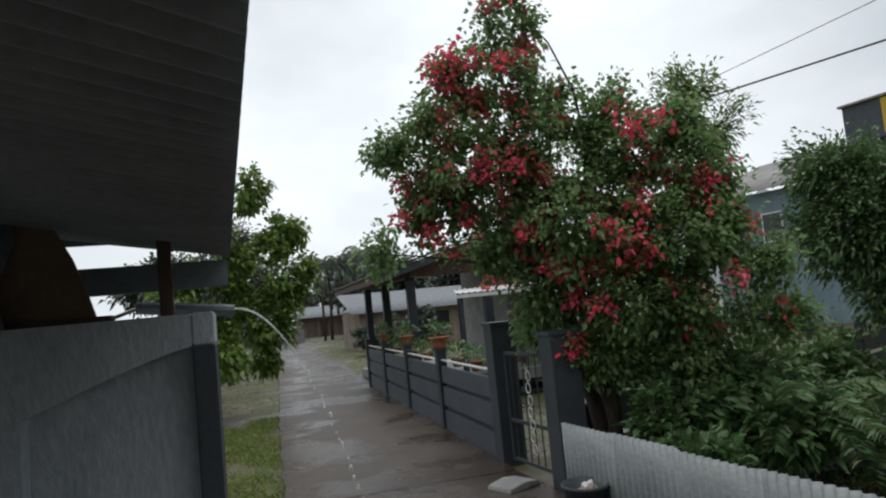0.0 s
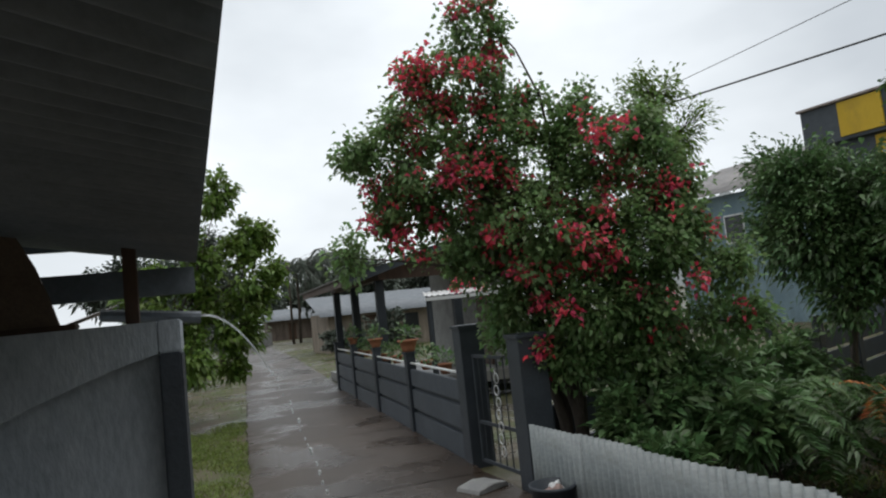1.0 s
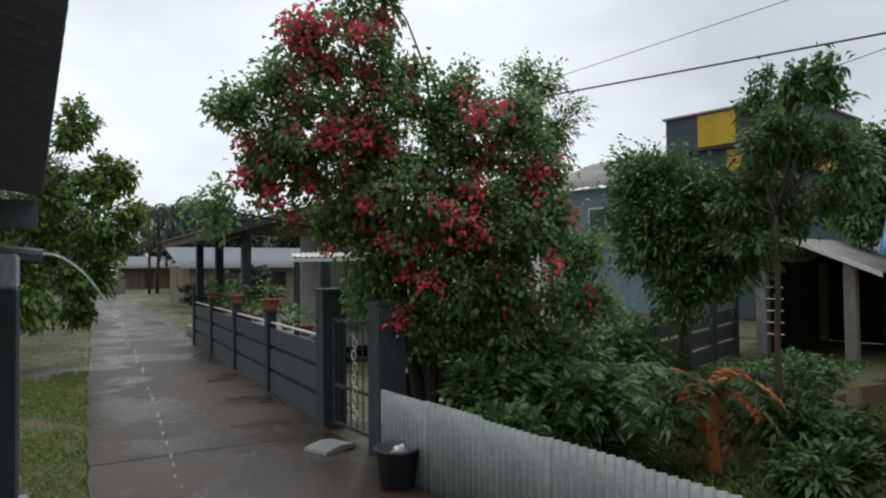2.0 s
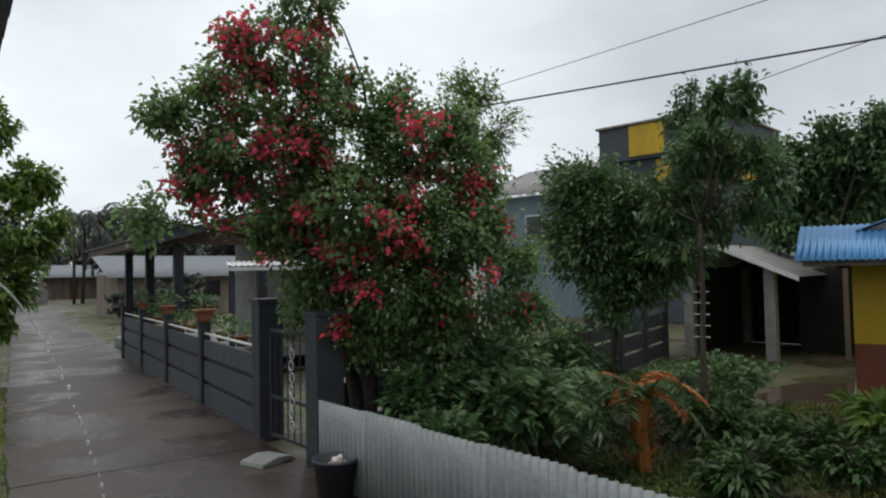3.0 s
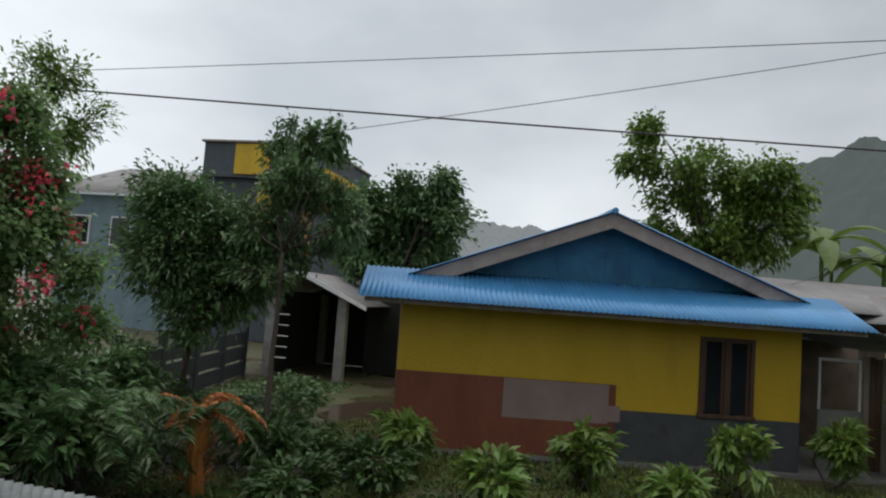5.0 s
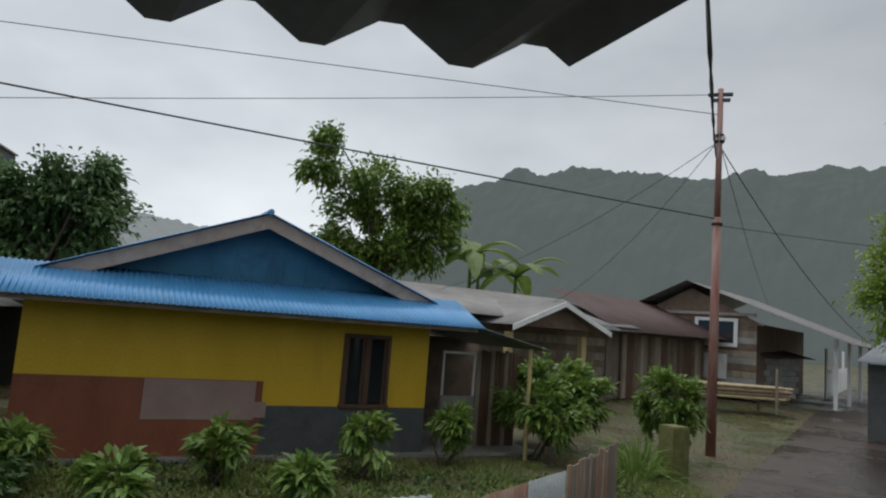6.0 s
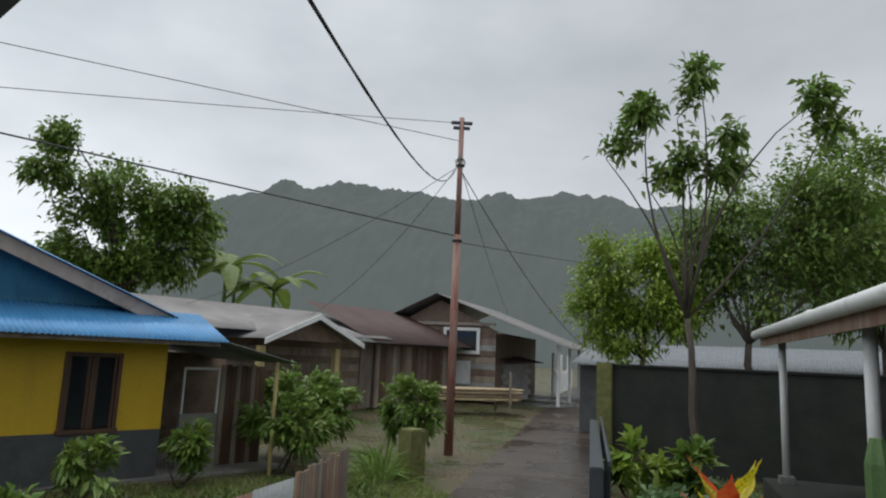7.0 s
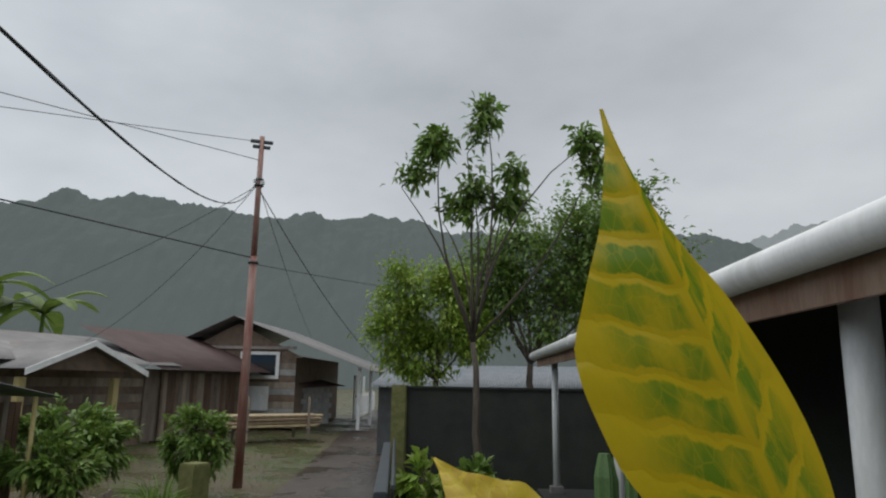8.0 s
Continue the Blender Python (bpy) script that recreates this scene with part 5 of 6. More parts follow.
tree("tree", "tall thin tree with sparse drooping leaf tufts", (7.68, -10.32, -0.45), (8.08, -10.45, 2.81),
     [(7.35, -10.05, 6.97, 0.16, 0.16, 0.22, 0.7), (8.16, -9.66, 6.52, 0.3, 0.3, 0.2, 0.9), (7.82, -10.0, 6.32, 0.25, 0.25, 0.25, 0.8), (8.86, -9.28, 5.7, 0.26, 0.26, 0.22, 0.7), (8.43, -9.94, 5.1, 0.3, 0.3, 0.25, 0.9),
      (7.96, -10.3, 5.63, 0.25, 0.25, 0.22, 0.8), (7.18, -10.66, 6.04, 0.14, 0.14, 0.13, 0.4), (5.9, -10.99, 6.24, 0.22, 0.22, 0.18, 0.7), (5.92, -11.24, 5.84, 0.18, 0.18, 0.16, 0.5), (7.53, -10.69, 5.43, 0.3, 0.3, 0.26, 0.8)],
     150, 14, (0.22, 0.085), (M["leaf_light"], M["bark"]), 0.075, 28, scatter=0.11, twig_r=0.007, droop=0.3, stems=1)
tree("tree", "pale misty green tree beyond the house wing", (9.90, -19.48, -0.45), (9.90, -19.48, 2.6),
     [(10.45, -19.16, 7.54, 1.5, 1.5, 1.3, 2), (10.06, -19.39, 5.92, 1.5, 1.5, 1.3, 2), (11.08, -18.75, 5.68, 1.5, 1.5, 1.3, 2), (9.90, -19.48, 4.40, 1.5, 1.5, 1.3, 2), (10.79, -18.94, 4.11, 1.5, 1.5, 1.3, 2)],
     320, 26, (0.24, 0.10), (M["leaf_light"], M["bark"]), 0.14, 34, scatter=0.26)
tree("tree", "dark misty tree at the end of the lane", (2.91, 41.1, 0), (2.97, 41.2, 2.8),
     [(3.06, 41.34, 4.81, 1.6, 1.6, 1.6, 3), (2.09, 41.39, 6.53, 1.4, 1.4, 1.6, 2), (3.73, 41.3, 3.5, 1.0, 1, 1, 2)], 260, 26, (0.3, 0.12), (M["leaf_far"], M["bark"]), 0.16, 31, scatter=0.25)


def palm(x, y, z, height, seed, mat, n=15, size=2.2):
    rng = random.Random(seed)
    t = thing("palm", "tall coconut palm with drooping fronds in the mist", "palm", x, y, z)
    part("trunk", tube([(0, 0, -0.2), (0.15, 0.1, height * 0.5), (0.1, 0.2, height)], [0.16, 0.12, 0.1], 9), M["bark"], t, smooth=True)
    for k in range(n):
        a = k * 2.4 + rng.uniform(-0.2, 0.2)
        lift = rng.uniform(-0.1, 0.9)
        spine = [Vector((0.1, 0.2, height)) + Vector((math.cos(a), math.sin(a), 0)) * size * s + Vector((0, 0, size * (lift * s - 0.85 * s * s))) for s in np.linspace(0, 1, 14)]
        where, ahead = [], []
        for i in range(1, 14):
            d = (spine[i] - spine[i - 1]).normalized()
            sd = d.cross(Vector((0, 0, 1))).normalized()
            for sg in (-1, 1):
                for q in (0, 0.5):
                    where.append(spine[i] - (spine[i] - spine[i - 1]) * q)
                    ahead.append((sd * sg * 1.6 + d * 1.1 + Vector((0, 0, -0.7))) * 2)
        f = part("frond", leaf_mesh("frond", np.array(where), np.array(ahead), size * 0.26, size * 0.03, mat, seed + k, droop=0.5, spread=0.15), None, t)
        part("rib", tube(spine, [0.025 * (1 - 0.8 * i / 13) for i in range(14)], 5), M["bark"], f)


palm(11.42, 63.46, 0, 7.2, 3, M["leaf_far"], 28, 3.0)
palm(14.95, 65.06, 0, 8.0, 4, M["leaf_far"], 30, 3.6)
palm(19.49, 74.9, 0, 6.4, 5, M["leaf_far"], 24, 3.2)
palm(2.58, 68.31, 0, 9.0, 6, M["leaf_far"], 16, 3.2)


def banana(x, y, z, height, seed, n=8, size=1.7):
    rng = random.Random(seed)
    t = thing("banana_plant", "banana plant with broad arching leaves", "banana plant", x, y, z)
    part("stem", tube([(0, 0, -0.1), (0, 0, height)], [0.13, 0.08], 9), M["leaf_light"], t, smooth=True)
    for k in range(n):
        a = k * 2.4 + rng.uniform(-0.3, 0.3)
        lift = rng.uniform(0.5, 1.3)
        bm = bmesh.new()
        rows = []
        for s in np.linspace(0, 1, 12):
            p = Vector((math.cos(a), math.sin(a), 0)) * size * s + Vector((0, 0, height + size * (lift * s - 1.0 * s * s)))
            w = 0.28 * size * math.sin(math.pi * min(1, 0.04 + s * 0.96)) ** 0.6 * 0.55
            sd = Vector((-math.sin(a), math.cos(a), 0))
            rows.append([bm.verts.new(p + sd * w + Vector((0, 0, -0.25 * w))), bm.verts.new(p), bm.verts.new(p - sd * w + Vector((0, 0, -0.25 * w)))])
        for r0, r1 in zip(rows, rows[1:]):
            bm.faces.new((r0[0], r0[1], r1[1], r1[0]))
            bm.faces.new((r0[1], r0[2], r1[2], r1[1]))
        part("leaf", bm, M["leaf_light"], t)


banana(32.54, -6.52, -0.4, 6.0, 1, 9, 2.8)
banana(32.77, -8.91, -0.4, 5.2, 2, 8, 2.6)
banana(34.55, -7.31, -0.4, 5.6, 3, 8, 2.6)


def leafy_shrub(x, y, h, r, seed, mat, leaf=(0.20, 0.075), n=26, per=14, label="leafy green shrub in the yard", name="shrub", group=""):
    z = ground_z(x, y) - 0.02
    blobs = [(x, y, z + h * 0.72, r, r, h * 0.30, 2), (x + r * 0.5, y + r * 0.2, z + h * 0.5, r * 0.6, r * 0.6, h * 0.3, 1), (x - r * 0.4, y - r * 0.4, z + h * 0.55, r * 0.6, r * 0.6, h * 0.3, 1)]
    t, _ = tree(name, label, (x, y, z), (x, y, z + h * 0.4), blobs, n, per, leaf, (mat, M["bark"]), 0.02, seed, "shrub", 0.006, 0.05, 0.55, 3, 0.25)
    if group:
        t["group"] = group


for k, (x, y, h, r) in enumerate(((9.21, 3.05, 0.85, 0.42), (9.8, 0.72, 0.95, 0.42), (10.73, -1.26, 1.1, 0.45), (11.96, -2.84, 1.05, 0.42), (8.33, 1.65, 0.65, 0.4), (9.01, -0.59, 0.6, 0.36))):
    leafy_shrub(x, y, h, r, 40 + k, M["leaf_light"], (0.24, 0.085), 34, 14, "pale green broad-leaved shrub by the yellow house", group="shrubs by the house")
leafy_shrub(14.67, -5.52, 2.0, 1.15, 50, M["leaf_light"], (0.22, 0.07), 260, 18, "large leafy green shrub by the lane")
leafy_shrub(13.13, -4.79, 1.5, 0.9, 51, M["leaf_light"], (0.22, 0.07), 170, 16, "leafy green shrub by the lane")
leafy_shrub(13.55, -7.75, 1.95, 0.75, 52, M["leaf_light"], (0.2, 0.06), 200, 16, "upright leafy shrub by the mossy post")
leafy_shrub(8.24, 4.62, 0.75, 0.9, 53, M["yard_leaf"], (0.15, 0.055), 170, 18, "low leafy weeds in the yard")
leafy_shrub(6.93, 3.63, 0.6, 0.6, 54, M["yard_leaf"], (0.16, 0.05), 90, 18, "low feathery green weeds in the yard")
leafy_shrub(8.47, 3.28, 0.55, 0.8, 55, M["yard_leaf"], (0.15, 0.055), 110, 18, "low leafy weeds in the yard")
leafy_shrub(11.27, 6.28, 0.6, 0.8, 56, M["leaf"], (0.14, 0.06), 80, 16, "low dark weeds in the yard")
leafy_shrub(13.38, 7.48, 0.6, 0.9, 57, M["leaf"], (0.14, 0.06), 80, 16, "low dark weeds in the yard")
for k, (x, y, h, r) in enumerate(((4.32, 5.65, 1.1, 0.5), (5.1, 5.79, 1.5, 0.6), (5.98, 6.26, 1.7, 0.6), (7.26, 6.87, 1.6, 0.6), (3.94, 4.89, 0.7, 0.35), (8.16, 7.17, 1.6, 0.6))):
    leafy_shrub(x, y, h, r, 160 + k, M["leaf"], (0.13, 0.055), 150, 18, "dark leafy bush under the bougainvillea by the fence")
leafy_shrub(5.29, 5.1, 1.3, 0.6, 58, M["leaf"], (0.17, 0.06), 120, 16, "dark leafy shrub under the bougainvillea")
leafy_shrub(6.34, 6.06, 1.3, 0.7, 59, M["leaf"], (0.17, 0.06), 120, 16, "dark leafy shrub under the bougainvillea")
leafy_shrub(7.85, -9.12, 1.3, 0.45, 60, M["leaf_lime"], (0.28, 0.1), 40, 12, "pale green garden shrub with long leaves")
leafy_shrub(7.29, -9.59, 1.2, 0.42, 61, M["leaf_light"], (0.26, 0.1), 40, 12, "green garden shrub with long leaves")
leafy_shrub(6.64, -8.21, 0.8, 0.4, 62, M["leaf"], (0.2, 0.08), 40, 12, "dark green garden shrub")
leafy_shrub(5.68, -8.47, 0.8, 0.4, 63, M["leaf"], (0.2, 0.08), 40, 12, "dark green garden shrub")
tree("tree", "leafy tree with upright shoots beside the lane", (0.2, 14.76, -0.05), (0.3, 14.84, 2.1),
     [(1.34, 15.37, 4.9, 0.40, 0.40, 0.65, 1.6), (1.45, 15.13, 1.28, 0.4, 0.4, 0.5, 1.4), (2.13, 15.27, 2.68, 0.3, 0.3, 0.4, 1.0), (1.93, 15.35, 3.99, 0.35, 0.35, 0.4, 1.2), (2.33, 15.51, 3.99, 0.2, 0.2, 0.4, 0.7), (2.36, 15.32, 3.18, 0.3, 0.3, 0.35, 0.9), (1.53, 15.26, 3.09, 0.7, 0.7, 0.7, 3), (1.48, 15.18, 1.99, 0.6, 0.6, 0.6, 2.5), (0.63, 14.97, 3.8, 0.35, 0.35, 0.55, 1.2), (0.14, 14.91, 3.31, 0.5, 0.5, 0.5, 1.6), (0.85, 14.93, 2.9, 0.45, 0.45, 0.45, 1.6), (0.43, 14.99, 2.3, 0.6, 0.6, 0.5, 2), (0.55, 14.54, 1.49, 0.5, 0.5, 0.5, 2), (-0.28, 14.97, 2.71, 0.6, 0.6, 0.6, 2)],
     560, 20, (0.16, 0.08), (M["leaf_light"], M["bark"]), 0.06, 33, scatter=0.1)
for k, (x, y, h, r) in enumerate(((-0.04, 16.38, 2.4, 1.0), (0.1, 20.48, 3.2, 1.2), (1.06, 25.99, 3.6, 1.4), (-1.24, 12.89, 2.0, 0.9), (0.95, 32.79, 4.5, 1.6), (8.25, 33.28, 1.5, 1.2), (9.15, 29.26, 2.2, 1.4))):
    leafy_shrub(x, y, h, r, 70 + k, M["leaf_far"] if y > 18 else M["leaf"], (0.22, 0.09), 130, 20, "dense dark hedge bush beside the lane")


def fern(x, y, z, n, size, seed, mat, label, brown=0):
    rng = random.Random(seed)
    t = thing("fern", label, "fern", x, y, z)
    for k in range(n):
        a = k * 2.4 + rng.uniform(-0.3, 0.3)
        lift = rng.uniform(0.6, 1.35)
        L = size * rng.uniform(0.75, 1.15)
        spine = [Vector((math.cos(a), math.sin(a), 0)) * L * s * 0.9 + Vector((0, 0, 0.05 + L * (lift * s - 0.95 * s * s))) for s in np.linspace(0, 1, 16)]
        where, ahead = [], []
        for i in range(2, 16):
            d = (spine[i] - spine[i - 1]).normalized()
            sd = d.cross(Vector((0, 0, 1))).normalized()
            for sg in (-1, 1):
                for q in (0, 0.33, 0.66):
                    where.append(spine[i] - (spine[i] - spine[i - 1]) * q)
                    ahead.append((sd * sg * 2.2 + d * 0.7) * 3)
        m = M["fern_brown"] if k < brown else mat
        f = part("frond", leaf_mesh("frond", np.array(where), np.array(ahead), L * 0.17, L * 0.035, m, seed * 50 + k, droop=0.25, spread=0.2), None, t, "dead orange frond" if k < brown else "")
        part("rib", tube(spine, [0.006 * (1 - 0.7 * i / 15) for i in range(16)], 4), m, f)


for k, (x, y, s, lift) in enumerate(((6.48, 6.48, 0.8, 0.5), (7.36, 6.4, 0.85, 0.55), (8.66, 6.65, 0.8, 0.5), (7.99, 5.66, 0.75, 0.4), (5.28, 4.99, 0.85, 0.75), (6.06, 5.64, 0.9, 0.8), (9.55, 6.17, 0.7, 0.4), (6.42, 5.22, 0.7, 0.4))):
    fern(x, y, ground_z(x, y) + lift, 17, s, 80 + k, M["leaf"] if k in (0, 1, 4, 5) else M["yard_leaf"], "green fern clump in the yard")


def tree_fern():
    x, y = 6.93, 4.84
    z = ground_z(x, y)
    fern(x, y, z + 0.80, 16, 0.85, 95, M["yard_leaf"], "tree fern with a shaggy orange trunk and dead fronds", 6)
    t = [o for o in scene.objects if o.name.startswith("fern") and o.parent is None][-1]
    part("trunk", tube([(0.05, 0, -0.9), (0, 0.02, -0.4), (0, 0, 0.05)], [0.10, 0.09, 0.13], 10), M["fern_brown"], t, "shaggy orange trunk")
    rng = np.random.default_rng(3)
    p = rng.normal(0, 0.06, (240, 3)) * (1, 1, 0) + np.c_[np.zeros(240), np.zeros(240), rng.uniform(-0.75, 0.15, 240)]
    part("fibre", leaf_mesh("fibre", p, p * (8, 8, 0) + (0, 0, 0.9), 0.22, 0.014, M["fern_brown"], 4, droop=0.1), None, t, "orange fibres")


tree_fern()


# ---- ground cover ----
def cover(name, label, n, area, size, mat, seed, lift=0.8, keep=None):
    """Grass or small weeds over a stretch of the ground, one object."""
    rng = np.random.default_rng(seed)
    x = rng.uniform(area[0], area[1], n)
    y = rng.uniform(area[2], area[3], n)
    patch = np.array([noise.noise((a * 0.9, b * 0.9, seed)) for a, b in zip(x, y)])
    ok = patch > -0.25 + rng.uniform(-0.2, 0.2, n)
    ok &= np.array([lane_gap(a, b) for a, b in zip(x, y)]) > HALF - 0.04 + 0.25 * rng.uniform(0, 1, n) ** 2
    if keep:
        ok &= np.array([keep(a, b) for a, b in zip(x, y)])
    x, y = x[ok], y[ok]
    p = np.c_[x, y, [ground_z(a, b) - 0.02 for a, b in zip(x, y)]]
    a = rng.uniform(0, math.tau, len(p))
    ahead = np.c_[np.cos(a), np.sin(a), np.full(len(p), lift * 2)]
    ob = new(name, leaf_mesh(name, p, ahead, size[0], size[1], mat, seed, droop=0.25))
    tagged(ob, label, "grass", kind="stuff")


EAST = lambda a, b: a > 3.5 + max(0.0, 1.9 - b) * 0.56
cover("grass", "short wet grass verge beside the lane", 60000, (-2.6, 1.9, 4.0, 15), (0.085, 0.014), M["grass"], 3)
cover("grass", "wet grass in front of the yellow house", 52000, (3.6, 12.4, -7, 5.5), (0.15, 0.013), M["grass"], 4, 0.8, EAST)
cover("weeds", "low broad weeds over the yard", 16000, (3.6, 11.5, -6, 6.6), (0.12, 0.05), M["yard_leaf"], 5, 0.5, EAST)
cover("weeds", "low dark weeds by the shed", 11000, (9.5, 17.0, 4.5, 10), (0.12, 0.05), M["leaf"], 6, 0.5, lambda a, b: b > 5.6 + 0.3 * (a - 10))
cover("grass", "grass tufts along the lane verge", 10000, (9.0, 24, -16, -3), (0.14, 0.012), M["grass"], 7, 0.8, lambda a, b: b > -a * 0.8)
cover("grass", "grass tufts at the far end of the lane", 16000, (-3, 14, 16, 46), (0.16, 0.016), M["grass"], 8)
cover("weeds", "garden weeds before the dark wall", 8000, (2.5, 11.5, -15.5, -5), (0.12, 0.05), M["leaf"], 9, 0.5, lambda a, b: b < -a * 0.86)


def long_grass(x, y, seed, n=260):
    rng = np.random.default_rng(seed)
    t = thing("grass_clump", "clump of long arching grass beside the mossy post", "grass", x, y, ground_z(x, y) - 0.03)
    p = rng.normal(0, 0.12, (n, 3)) * (1, 1, 0) + (0, 0, 0.02)
    part("tuft", leaf_mesh("tuft", p, np.c_[p[:, :2] * 5, np.full(n, 1.3)], 1.0, 0.022, M["leaf_light"], seed, droop=0.35), None, t)


long_grass(12.35, -6.64, 3)
long_grass(11.5, -6.16, 4, 160)


def mossy_post():
    x, y = 11.7, -6.95
    t = thing("mossy_post", "short mossy concrete gate stub at the lane", "post", x, y, -0.42, 20)
    part("stub", box(-0.2, 0.2, -0.2, 0.2, -0.1, 0.98, 0.025), M["moss"], t)


mossy_post()


def puddle(x, y, r, seed):
    bm = bmesh.new()
    ring = [bm.verts.new((x + r * (1 + 0.35 * noise.noise((math.cos(a) * 1.5, math.sin(a) * 1.5, seed))) * math.cos(a), y + 0.6 * r * (1 + 0.35 * noise.noise((math.cos(a) * 2, math.sin(a) * 2, seed + 5))) * math.sin(a), ground_z(x, y) + 0.012)) for a in np.linspace(0, math.tau, 40, endpoint=False)]
    bm.faces.new(ring)
    ob = new("water", mesh_of("water", bm, M["water"]))
    tagged(ob, "shallow brown rain puddle in the yard", "puddle", kind="structure")


M["water"] = material("muddy_puddle", (0.08, 0.06, 0.045), (0.10, 0.075, 0.055), 2, 0.05, 0.03, fine=12)
puddle(13.38, 5.49, 1.6, 1)
puddle(10.99, 4.43, 0.8, 2)


# ---- far trees and roofs at the lane's end ----
def far_tree(x, y, h, r, seed, mat="leaf_far"):
    tree("tree", "dim tree in the rain at the end of the lane", (x, y, -0.1), (x, y, h * 0.45),
         [(x, y, h * 0.75, r, r, h * 0.25, 2), (x - r * 0.7, y, h * 0.6, r * 0.7, r * 0.7, h * 0.2, 1), (x + r * 0.7, y, h * 0.58, r * 0.7, r * 0.7, h * 0.2, 1)],
         170, 24, (0.55, 0.28), (M[mat], M["bark"]), 0.2, seed, scatter=0.4, twig_r=0.02)


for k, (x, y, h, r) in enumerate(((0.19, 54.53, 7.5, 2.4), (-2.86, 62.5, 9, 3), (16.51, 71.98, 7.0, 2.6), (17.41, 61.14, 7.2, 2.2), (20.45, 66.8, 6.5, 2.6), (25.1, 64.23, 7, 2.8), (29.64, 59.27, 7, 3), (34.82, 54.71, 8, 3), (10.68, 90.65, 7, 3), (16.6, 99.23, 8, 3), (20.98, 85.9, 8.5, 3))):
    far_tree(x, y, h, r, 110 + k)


def far_hut(x, y, w, d, h, yaw, roof):
    t = thing("house", "low village house with a pale tin roof in the rain", "house", x, y, 0, yaw)
    part("wall", box(0, w, 0, d, -0.1, h, 0), M["wood"], t)
    part("door", box(w * 0.3, w * 0.3 + 0.8, -0.04, 0, 0, 1.9, 0.004), M["frame"], t)
    part("window", box(w * 0.62, w * 0.62 + 1.0, -0.04, 0, 0.9, 1.8, 0.004), M["glass"], t)
    me = corrugated(d * 0.75 + 0.6, w + 1.2, 0.12, 0.014)
    me.materials.append(roof)
    part("roof", me, None, t).matrix_basis = pose(-0.6, -0.7, h - 0.15, 18, 0, 0)


far_hut(8.39, 37.38, 7, 4.5, 2.2, 1.09, M["dark_roof"])
far_hut(10.64, 79.75, 8, 5, 2.4, -2.91, M["dark_roof"])
far_hut(-5.03, 35.11, 5, 4, 2.4, -82.91, M["grey_roof"])
w = thing("low_wall", "low grey block wall at the bend of the lane", "wall", 7.0, 66, 0)
part("blocks", box(-4, 2.2, 0, 0.2, -0.1, 1.2, 0.01), M["blockwork"], w)


def croton_leaf(parent, name, base, tip, width, normal, mat, curl=0.05, bow=0.0, lop=1.0, fold=0.22):
    """One large pointed leaf with a raised midrib, cupped along its length."""
    bm = bmesh.new()
    a, b = Vector(base), Vector(tip)
    ax = b - a
    n = Vector(normal).normalized()
    side = ax.cross(n).normalized()
    nn = side.cross(ax).normalized()
    rows = []
    uv = bm.loops.layers.uv.new("leaf")
    N, K = 30, 5
    coords = {}
    for i in range(N + 1):
        s = i / N
        w = width / 2 * math.sin(math.pi * min(1, s) ** 0.80) ** 0.85 * (1 if s < 0.55 else max(0.03, 1 - 0.85 * ((s - 0.55) / 0.45) ** 0.9)) + 0.0012
        c = a + ax * s + nn * (curl * math.sin(s * 3.0) * ax.length) + side * (0.03 * math.sin(s * 4) + bow * math.sin(s * math.pi)) * ax.length
        row = []
        for k in range(-K, K + 1):
            q = k / K
            ripple = 0.02 * width * math.sin(s * 34 + q * 2) * abs(q)
            wide = w * (lop if q < 0 else (2 - lop) * (1.3 - 1.25 * s) if lop > 1 else 2 - lop)
            v = bm.verts.new(c + side * (wide * q) + nn * (fold * w * abs(q) * (2.2 if q * (lop - 1) > 0 else 1) + ripple))
            coords[v] = (0.5 + q * w / width, s)
            row.append(v)
        rows.append(row)
    for r0, r1 in zip(rows, rows[1:]):
        for k in range(2 * K):
            f = bm.faces.new((r0[k], r0[k + 1], r1[k + 1], r1[k]))
            for l in f.loops:
                l[uv].uv = coords[l.vert]
    return part(name, bm, mat, parent, smooth=True)


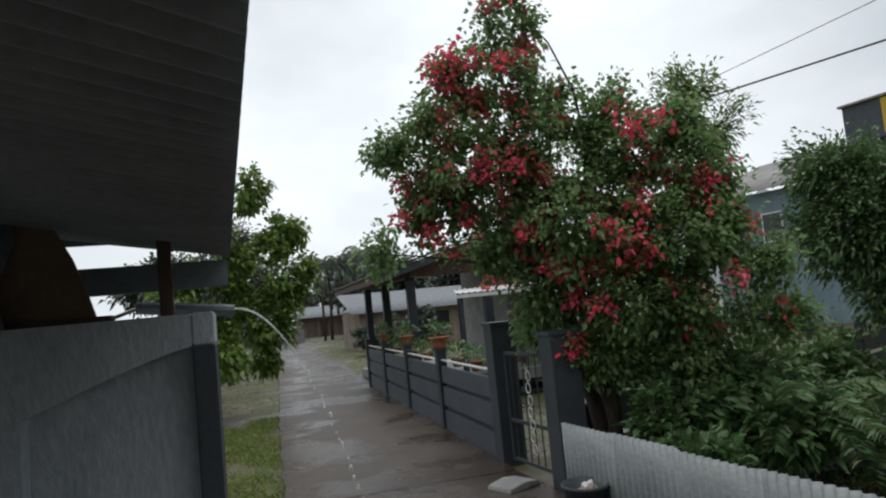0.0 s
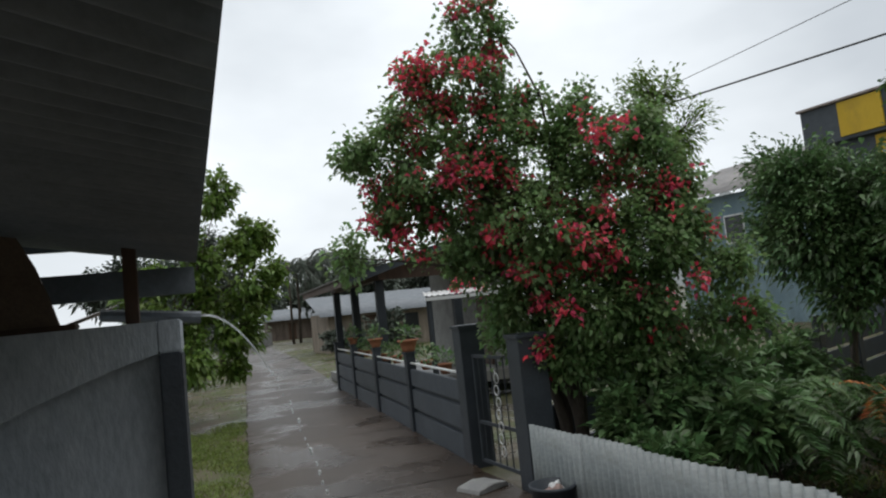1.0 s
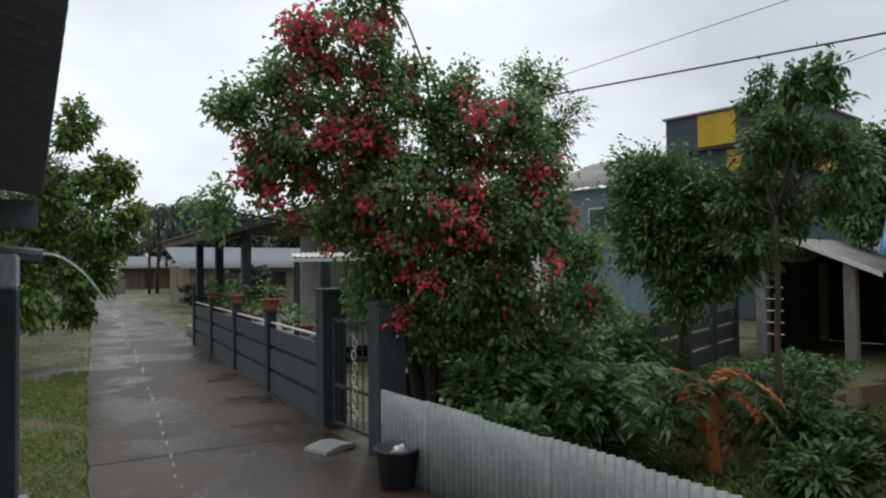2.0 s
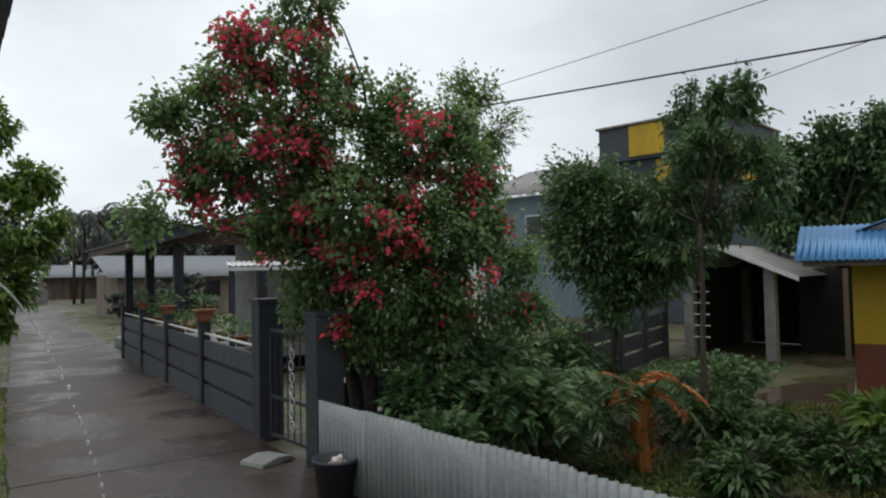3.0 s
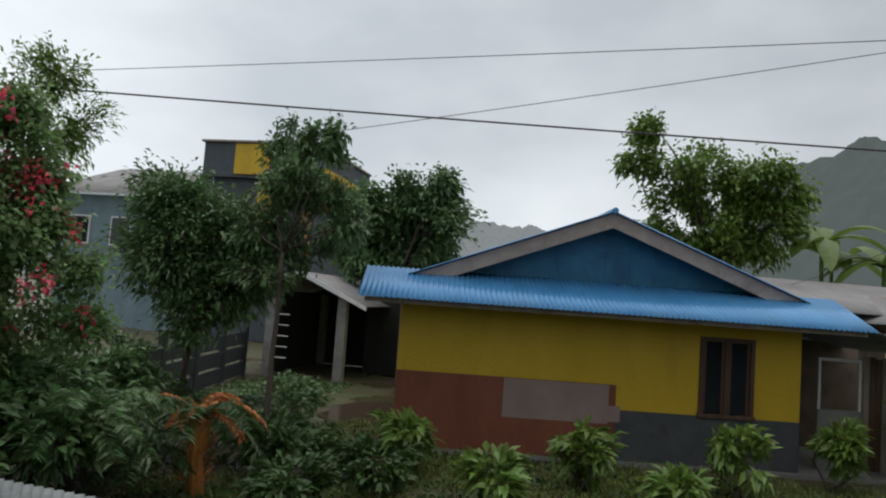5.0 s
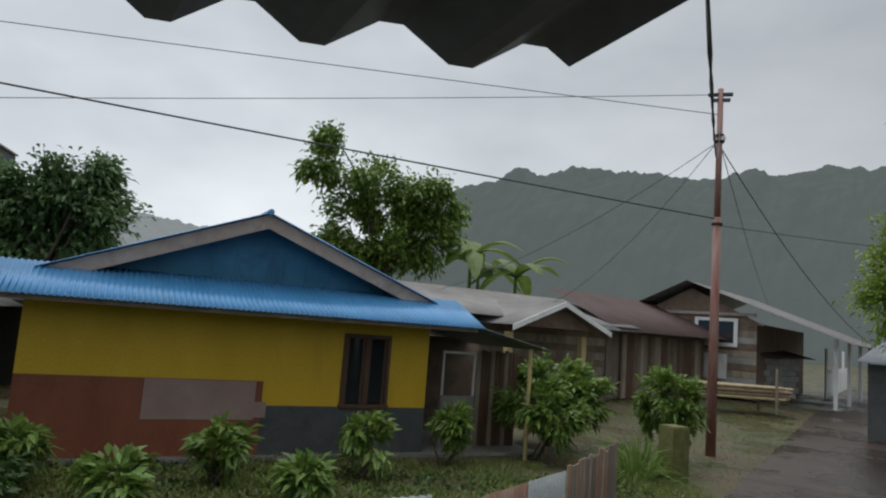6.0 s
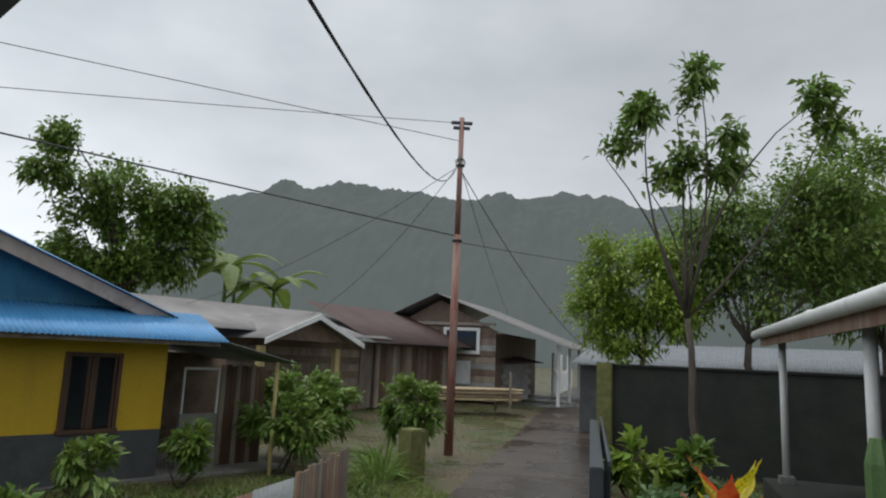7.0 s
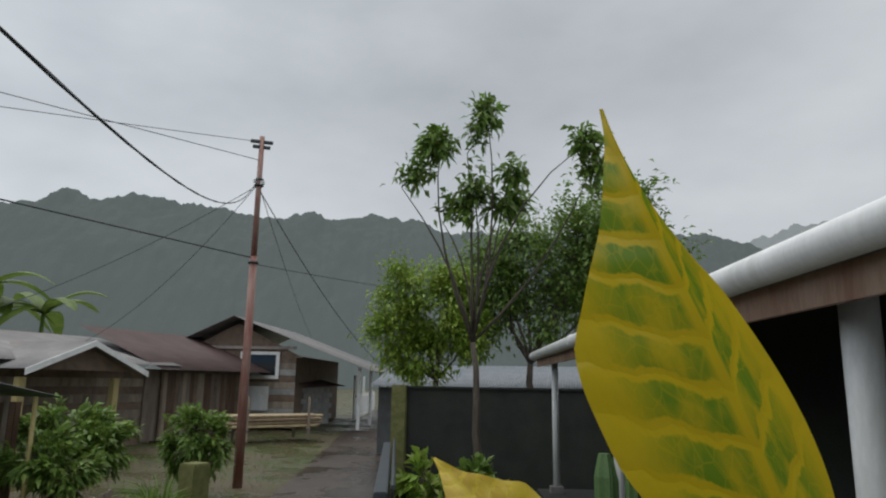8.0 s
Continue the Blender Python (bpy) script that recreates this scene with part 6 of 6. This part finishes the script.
def croton_material(name="variegated_leaf", islands=(0.19, 0.31, 0.02, 1)):
    """Yellow leaf with green islands between yellow side veins."""
    m = bpy.data.materials.new(name)
    m.use_nodes = True
    t = m.node_tree
    t.nodes.clear()

    def n(kind, **inputs):
        x = t.nodes.new(kind)
        for k, v in inputs.items():
            x.inputs[k.replace("_", " ")].default_value = v
        return x

    def op(kind, a, b=0.0):
        x = n("ShaderNodeMath")
        x.operation = kind
        for i, v in enumerate((a, b)):
            if isinstance(v, (int, float)):
                x.inputs[i].default_value = v
            else:
                t.links.new(v, x.inputs[i])
        return x.outputs[0]

    out, bsdf, tr, mix = n("ShaderNodeOutputMaterial"), n("ShaderNodeBsdfPrincipled", Roughness=0.3), n("ShaderNodeBsdfTranslucent"), n("ShaderNodeMixShader", Fac=0.45)
    uvn = n("ShaderNodeUVMap")
    uvn.uv_map = "leaf"
    sep = n("ShaderNodeSeparateXYZ")
    t.links.new(uvn.outputs["UV"], sep.inputs["Vector"])
    across = op("ABSOLUTE", op("SUBTRACT", sep.outputs["X"], 0.5))
    ns = n("ShaderNodeTexNoise", Scale=9.0, Detail=4.0)
    t.links.new(uvn.outputs["UV"], ns.inputs["Vector"])
    along = op("ADD", op("SUBTRACT", sep.outputs["Y"], op("MULTIPLY", across, 0.28)), op("MULTIPLY", ns.outputs["Fac"], 0.07))
    saw = op("ABSOLUTE", op("SINE", op("MULTIPLY", along, 31.0)))
    vein = op("MULTIPLY", saw, 1.0)
    edge = n("ShaderNodeMapRange", From_Min=0.27, From_Max=0.47, To_Min=1.0, To_Max=0.0)
    t.links.new(op("ADD", across, op("MULTIPLY", ns.outputs["Fac"], 0.12)), edge.inputs["Value"])
    rib = n("ShaderNodeMapRange", From_Min=0.02, From_Max=0.05)
    t.links.new(across, rib.inputs["Value"])
    inner = op("MULTIPLY", rib.outputs["Result"], edge.outputs["Result"])
    vor = n("ShaderNodeTexVoronoi", Scale=22.0)
    vor.feature = "DISTANCE_TO_EDGE"
    t.links.new(uvn.outputs["UV"], vor.inputs["Vector"])
    cell = n("ShaderNodeMapRange", From_Min=0.0, From_Max=0.06, To_Min=0.65)
    t.links.new(vor.outputs["Distance"], cell.inputs["Value"])
    isl = n("ShaderNodeMapRange", From_Min=0.34, From_Max=0.5)
    t.links.new(vein, isl.inputs["Value"])
    n2 = n("ShaderNodeTexNoise", Scale=7.0, Detail=3.0)
    t.links.new(uvn.outputs["UV"], n2.inputs["Vector"])
    keep = n("ShaderNodeMapRange", From_Min=0.34, From_Max=0.54, To_Min=0.2)
    t.links.new(n2.outputs["Fac"], keep.inputs["Value"])
    green = op("MULTIPLY", op("MULTIPLY", isl.outputs["Result"], inner), op("MULTIPLY", cell.outputs["Result"], keep.outputs["Result"]))
    col = n("ShaderNodeMixRGB", Color1=(0.66, 0.50, 0.02, 1), Color2=islands)
    t.links.new(green, col.inputs["Fac"])
    t.links.new(col.outputs["Color"], bsdf.inputs["Base Color"])
    t.links.new(col.outputs["Color"], tr.inputs["Color"])
    bp = n("ShaderNodeBump", Strength=0.4, Distance=0.002)
    t.links.new(vein, bp.inputs["Height"])
    t.links.new(bp.outputs["Normal"], bsdf.inputs["Normal"])
    t.links.new(bsdf.outputs["BSDF"], mix.inputs[1])
    t.links.new(tr.outputs["BSDF"], mix.inputs[2])
    t.links.new(mix.outputs["Shader"], out.inputs["Surface"])
    return m


M["croton"] = croton_material()
M["croton_yellow"] = croton_material("yellow_veined_leaf", (0.56, 0.38, 0.02, 1))
M["croton_red"] = material("red_croton_leaf", (0.42, 0.03, 0.02), (0.55, 0.10, 0.03), 6, 0.35, 0, island=0.3, transmit=0.35)


def croton(x, y, z, h, seed, mats, n, leaf, label):
    rng = random.Random(seed)
    t = thing("croton", label, "plant", x, y, z)
    part("stem", tube([(0, 0, -0.1), (0.01, 0.01, h * 0.5), (0, 0, h)], [0.018, 0.015, 0.01], 7), M["bark"], t)
    for k in range(n):
        a = k * 2.4 + rng.uniform(-0.3, 0.3)
        zz = h * (0.72 + 0.28 * k / n)
        out = Vector((math.cos(a), math.sin(a), 0))
        up = 0.35 + 0.9 * k / n
        L = leaf * rng.uniform(0.8, 1.15)
        base = Vector((0, 0, zz))
        tip = base + (out + Vector((0, 0, up))).normalized() * L
        croton_leaf(t, "leaf", base, tip, L * 0.34, (-out.x * up, -out.y * up, 1), mats[k % len(mats)], -0.06)
    return t


croton(2.5, -4.8, -0.25, 1.45, 3, (M["croton_red"], M["croton"], M["croton_red"], M["croton"]), 18, 0.34, "croton plant with red and yellow leaves")


def porch_croton():
    """The tall croton that grows against the porch's end; its top leaves brush past."""
    x, y = -0.622, -1.834
    t = thing("croton", "tall croton with large yellow and green veined leaves", "plant", x, y, -0.15)
    part("stem", tube([(0, -0.1, -0.1), (0.0, -0.06, 0.8), (0.01, 0.0, 1.7), (0.03, 0.07, 2.02)], [0.02, 0.017, 0.012, 0.007], 8), M["bark"], t)
    croton_leaf(t, "leaf", (0.043, 0.081, 2.105), (0.124, 0.104, 2.357), 0.090, (-0.11, 0.241, -0.06), M["croton"], 0.02, -0.03, 1.42, 0.15)
    croton_leaf(t, "leaf", (0.170, 0.098, 2.070), (0.300, 0.070, 2.150), 0.062, (-0.064, 0.262, 0.25), M["croton_yellow"], 0.02)
    for k in range(9):
        a = k * 2.4 + 0.6
        zz = 1.50 + 0.03 * k
        out = Vector((math.cos(a), math.sin(a) * 0.6, 0))
        croton_leaf(t, "leaf", (0, 0, zz), Vector((0, 0, zz)) + out * 0.24 + Vector((0, 0, 0.10)), 0.09, (-out.x * 0.4, -out.y * 0.4, 1), M["croton"], -0.05)


porch_croton()


def cactus(x, y, h, seed):
    t = thing("cactus", "tall ribbed green column cactus by the house", "cactus", x, y, 0)
    rng = random.Random(seed)
    for k in range(6):
        ox, oy = rng.uniform(-0.35, 0.35), rng.uniform(-0.35, 0.35)
        hh = h * rng.uniform(0.6, 1.0)
        bm = bmesh.new()
        rings = []
        for s in np.linspace(0, 1, 12):
            r = 0.055 * (1 if s < 0.93 else 0.55)
            rings.append([bm.verts.new((ox + r * (1 + 0.28 * (j % 2)) * math.cos(j * math.tau / 12), oy + r * (1 + 0.28 * (j % 2)) * math.sin(j * math.tau / 12), s * hh)) for j in range(12)])
        for r0, r1 in zip(rings, rings[1:]):
            for j in range(12):
                bm.faces.new((r0[j], r0[(j + 1) % 12], r1[(j + 1) % 12], r1[j]))
        bm.faces.new(rings[-1])
        part("column", bm, M["leaf"], t)


cactus(1.63, -5.6, 1.75, 4)
cactus(2.29, -6.98, 1.9, 5)
